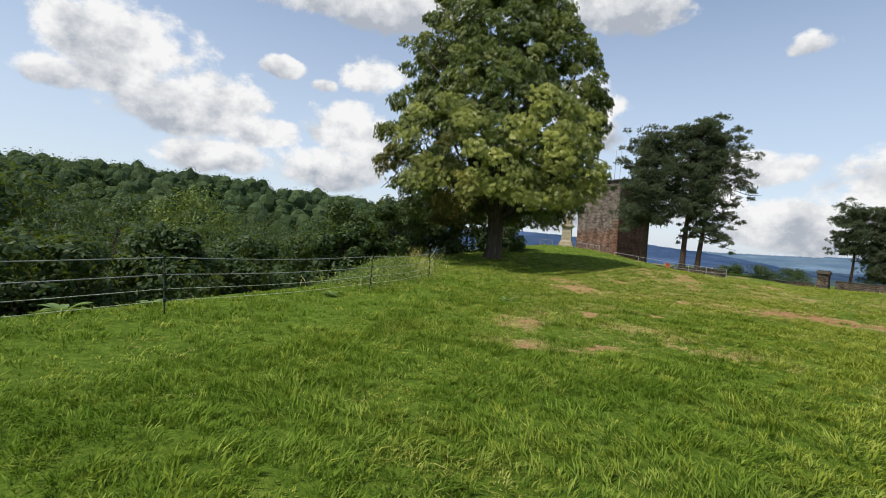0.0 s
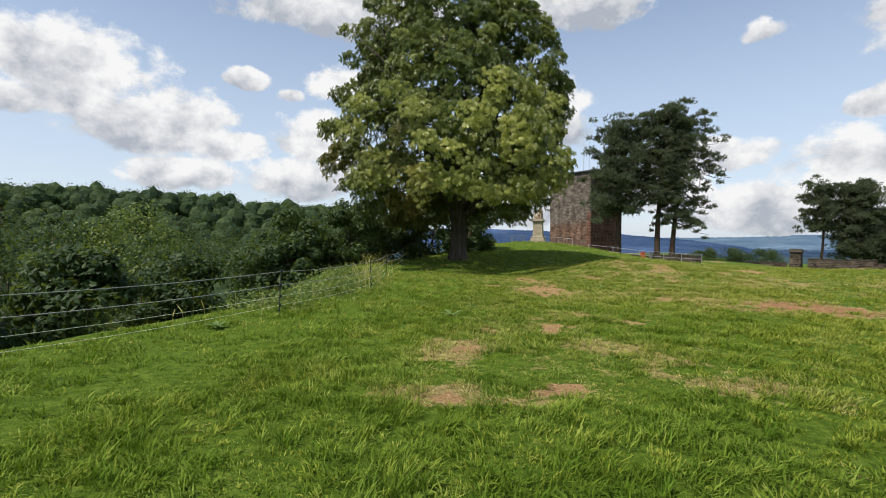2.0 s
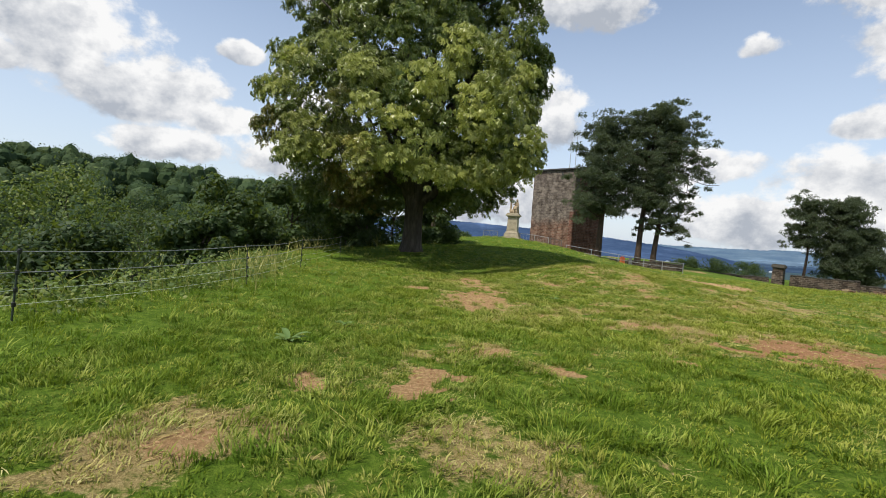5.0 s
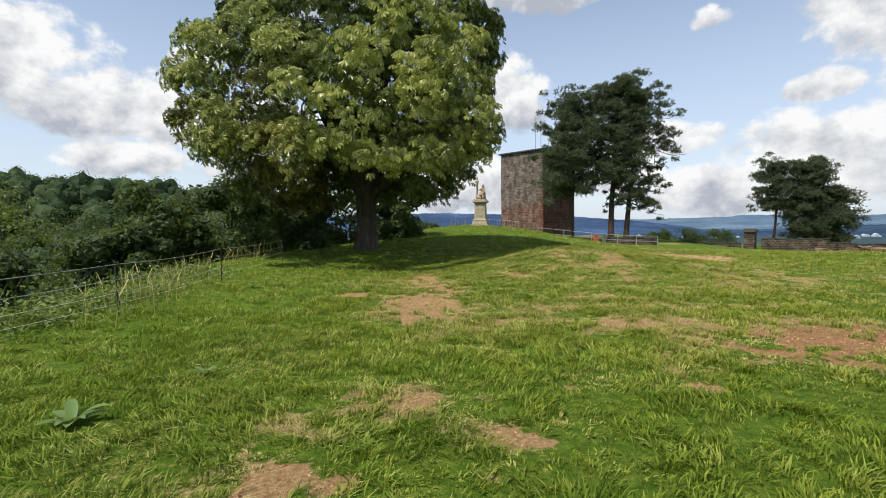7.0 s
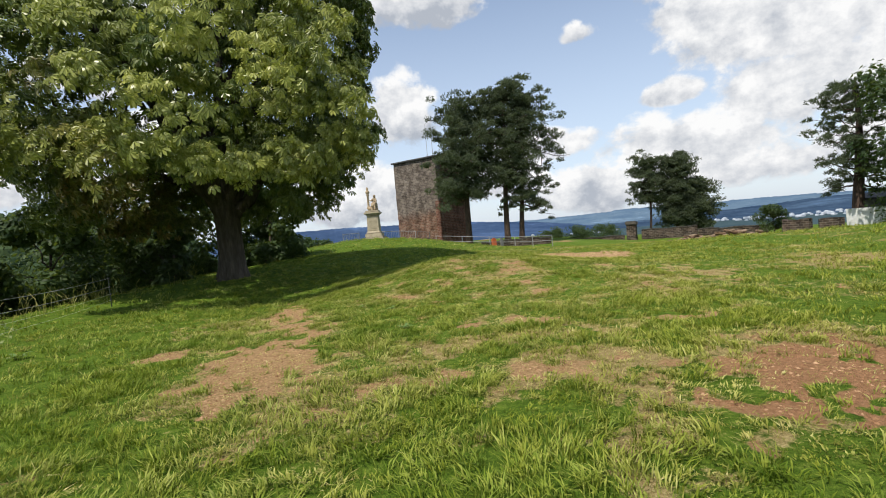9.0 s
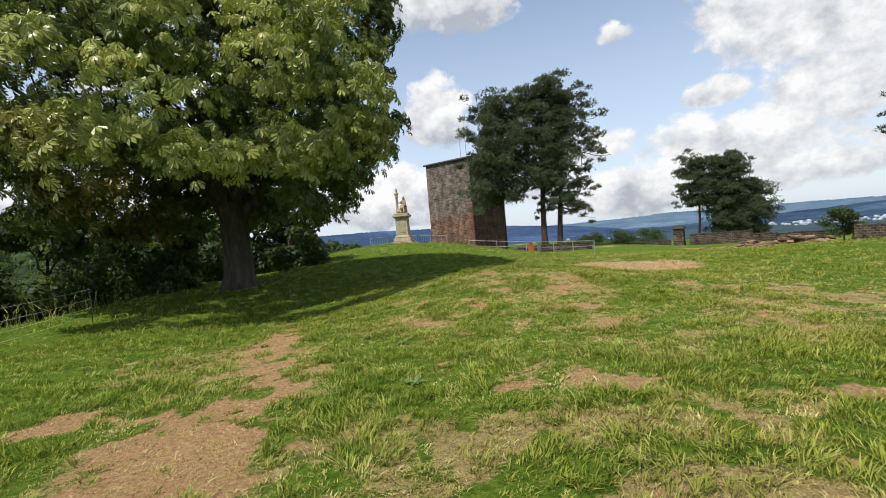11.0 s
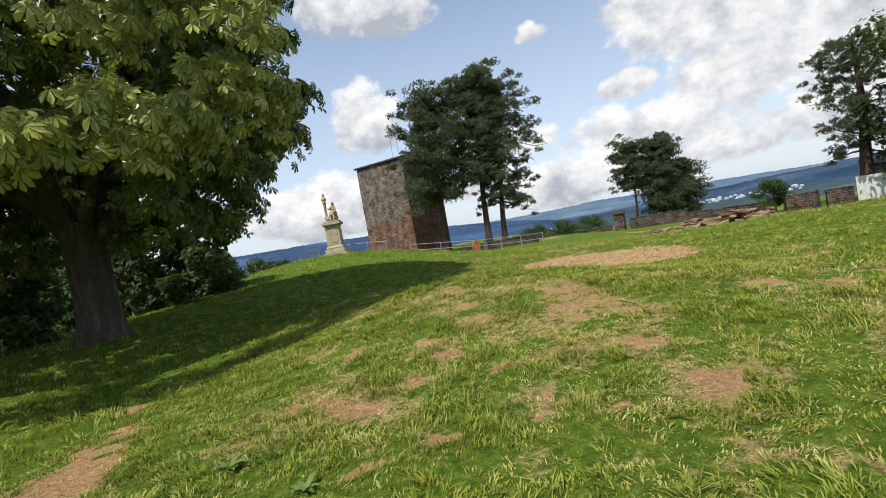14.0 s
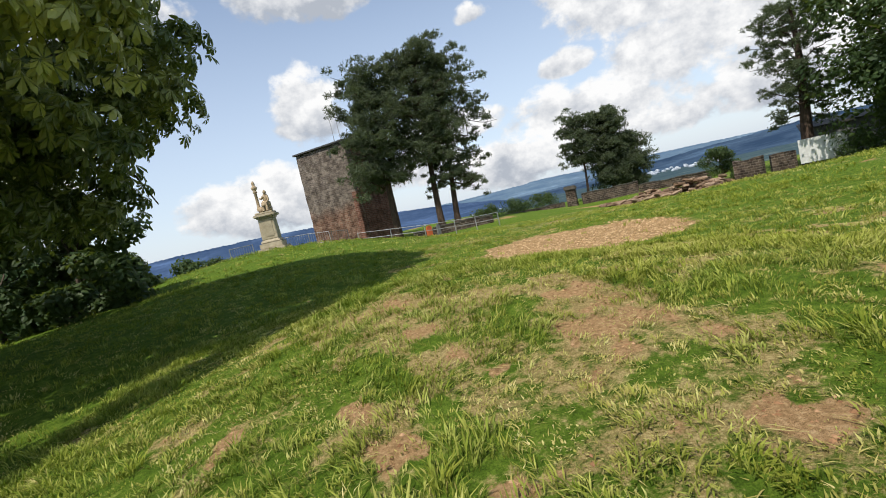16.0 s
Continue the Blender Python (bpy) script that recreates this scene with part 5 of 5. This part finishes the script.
for i, (x, y, r) in enumerate([(1.65, 11.75, 0.26), (6.87, 17.65, 0.13), (-2.4, 10.6, 0.22), (7.1, 19.6, 0.12), (2.2, 12.9, 0.15), (6.6, 20.4, 0.14), (-5.2, 8.6, 0.3), (-5.8, 7.4, 0.34), (0.9, 19.8, 0.2)]):
    weed(x, y, r, 11, 40 + i, "pale green broad-leaved dock in the grass")


def scatter_stones():
    """Pebbles of the gravel patch and clods and chips on the bare soil."""
    rng = np.random.default_rng(9)
    oct_v = np.array([(1, 0, 0), (-1, 0, 0), (0, 1, 0), (0, -1, 0), (0, 0, 1), (0, 0, -0.5)], float)
    oct_f = np.array([(0, 2, 4), (2, 1, 4), (1, 3, 4), (3, 0, 4), (2, 0, 5), (1, 2, 5), (3, 1, 5), (0, 3, 5)])

    def stones(name, x, y, lo, hi, mat, label, category):
        n = len(x)
        s = lo + (hi - lo) * rng.uniform(size=(n, 1, 1)) ** 2.5
        a = rng.uniform(0, 6.28, n)
        V = oct_v[None] * s * rng.uniform(0.55, 1.2, (n, 6, 1)) * [1, 0.8, 0.55]
        c, si = np.cos(a)[:, None], np.sin(a)[:, None]
        V = np.stack([V[..., 0] * c - V[..., 1] * si + x[:, None], V[..., 0] * si + V[..., 1] * c + y[:, None], V[..., 2] + height(x, y)[:, None]], -1).reshape(-1, 3)
        F = (oct_f[None] + (np.arange(n) * 6)[:, None, None]).reshape(-1, 3)
        place(name, mesh_of(name, V, F, [mat]), label=label, category=category, kind="stuff")
    x, y = rng.uniform(12, 22, 26000), rng.uniform(21, 34, 26000)
    ok = covers(x, y)[3] > 0.4
    stones("gravel", x[ok], y[ok], 0.015, 0.06, PEBBLE, "yellowish gravel spread on the grass", "gravel")
    x, y = rng.uniform(-1, 14, 150000), rng.uniform(3, 26, 150000)
    ok = covers(x, y)[0] > rng.uniform(0.4, 1.0, 150000)
    stones("soil_clods", x[ok], y[ok], 0.004, 0.026, CLOD, "small clods and chips on the bare soil", "soil")


scatter_stones()


def grass():
    """Blades of the sward: dense along the walk, coarser away from it, thin on bare soil."""
    rng = np.random.default_rng(77)

    def field(n, per, u0, u1, v0, v1, lo, hi, wide, spread, skip=None, litter=False):
        u, v = rng.uniform(u0, u1, n), rng.uniform(v0, v1, n)
        x, y = 0.4 * u + 0.917 * v, 0.917 * u - 0.4 * v
        ok = rim(u) - v < 0.9
        if skip:
            ok &= ~((u > skip[0]) & (u < skip[1]) & (v > skip[2]) & (v < skip[3]))
        x, y = x[ok], y[ok]
        b, d, r, g = covers(x, y)
        lush = lushness(x, y)
        lush *= (1 - 0.2 * d) * (1 - 0.7 * b)
        share = (b * 0.45 + d * (1.1 - lush)) if litter else (1 - 0.84 * b) * (0.64 + 0.36 * lush)
        ok = rng.uniform(size=len(x)) < share * (1 - 0.97 * g)
        x, y, b, d, lush = x[ok], y[ok], b[ok], d[ok], lush[ok]
        size = (0.42 + 0.72 * lush) * (0.7 + 0.6 * fbm(x, y, 1.5, 61, 3)) * rng.uniform(0.6, 1.3, len(x)) * (1 - 0.45 * b)
        d = np.clip(d * 1.25 + 0.6 * smooth(0.46, 0.62, fbm(x, y, 0.35, 95, 2)) * smooth(3, 20, y) + 0.3 * smooth(12, 21, y), 0, 1) * (1 - 0.75 * lush)
        tone = np.clip(0.52 - 0.5 * lush + 0.35 * smooth(6, 18, y) + 0.75 * smooth(-1, 6, 0.917 * x - 0.4 * y) + 1.0 * (fbm(x, y, 1.1, 81, 3) - 0.4) + 0.25 * rng.normal(size=len(x)), 0, 1)
        shade = np.clip(0.5 + 0.9 * (fbm(x, y, 0.3, 91, 2) - 0.5) + 0.22 * rng.normal(size=len(x)), 0, 1)
        x, y, b, d, size, tone, shade = (np.repeat(k, per) for k in (x, y, b, d, size, tone, shade))
        n = len(x)
        a = rng.uniform(0, 2 * np.pi, n)
        q = spread * np.sqrt(rng.uniform(size=n))
        x, y = x + np.cos(a) * q, y + np.sin(a) * q
        a = a + rng.normal(size=n) * 0.7
        h = (lo + (hi - lo) * rng.uniform(size=n)) * size
        flow = 12.0 * fbm(x, y, 0.8, 71, 2)
        reach = rng.uniform(1.5, 3.5, n) if litter else rng.uniform(0.2, 1.0, n)
        bend = np.stack([np.cos(a) + 0.5 * np.cos(flow), np.sin(a) + 0.5 * np.sin(flow)], 1) * (reach * h)[:, None]
        side = np.stack([-np.sin(a), np.cos(a), np.zeros(n)], 1) * (wide * rng.uniform(0.6, 1.3, n) * 0.5)[:, None]
        P = np.stack([x, y, height(x, y) - 0.008], 1)
        M = P + np.stack([bend[:, 0] * 0.3, bend[:, 1] * 0.3, h * 0.5], 1)
        T = P + np.stack([bend[:, 0], bend[:, 1], h * rng.uniform(0.6, 1.0, n)], 1)
        V = np.stack([P, M + side, T, M - side], 1).reshape(-1, 3)
        i = np.arange(n)[:, None] * 4
        F = np.concatenate([i + [[0, 1, 3]], i + [[3, 1, 2]]])
        straw = np.clip(d * rng.uniform(0.3, 1.05, n) + 0.3 * b, 0, 1)
        if litter:
            straw = rng.uniform(0.6, 0.95, n)
        name, label = ("dry_grass", "dry straw-coloured grass lying on the sward") if litter else ("pasture_grass", "short green pasture grass growing in tufts")
        place(name, mesh_of(name, V, F, [BLADE], False, dry=np.repeat(straw, 4), tone=np.repeat(tone, 4), shade=np.repeat(shade, 4)), label=label, category="grass", kind="stuff")
    near, mid = (1.5, 29, -4.6, 4.6), (-1, 38, -9.5, 11)
    field(46000, 11, *near, 0.04, 0.11, 0.011, 0.055)
    field(26000, 11, *mid, 0.05, 0.13, 0.017, 0.09, near)
    field(16000, 8, 0, 58, -16, 26, 0.06, 0.16, 0.03, 0.15, mid)
    field(20000, 6, *near, 0.03, 0.07, 0.0075, 0.08, None, True)
    field(12000, 5, *mid, 0.03, 0.07, 0.011, 0.10, near, True)


grass()
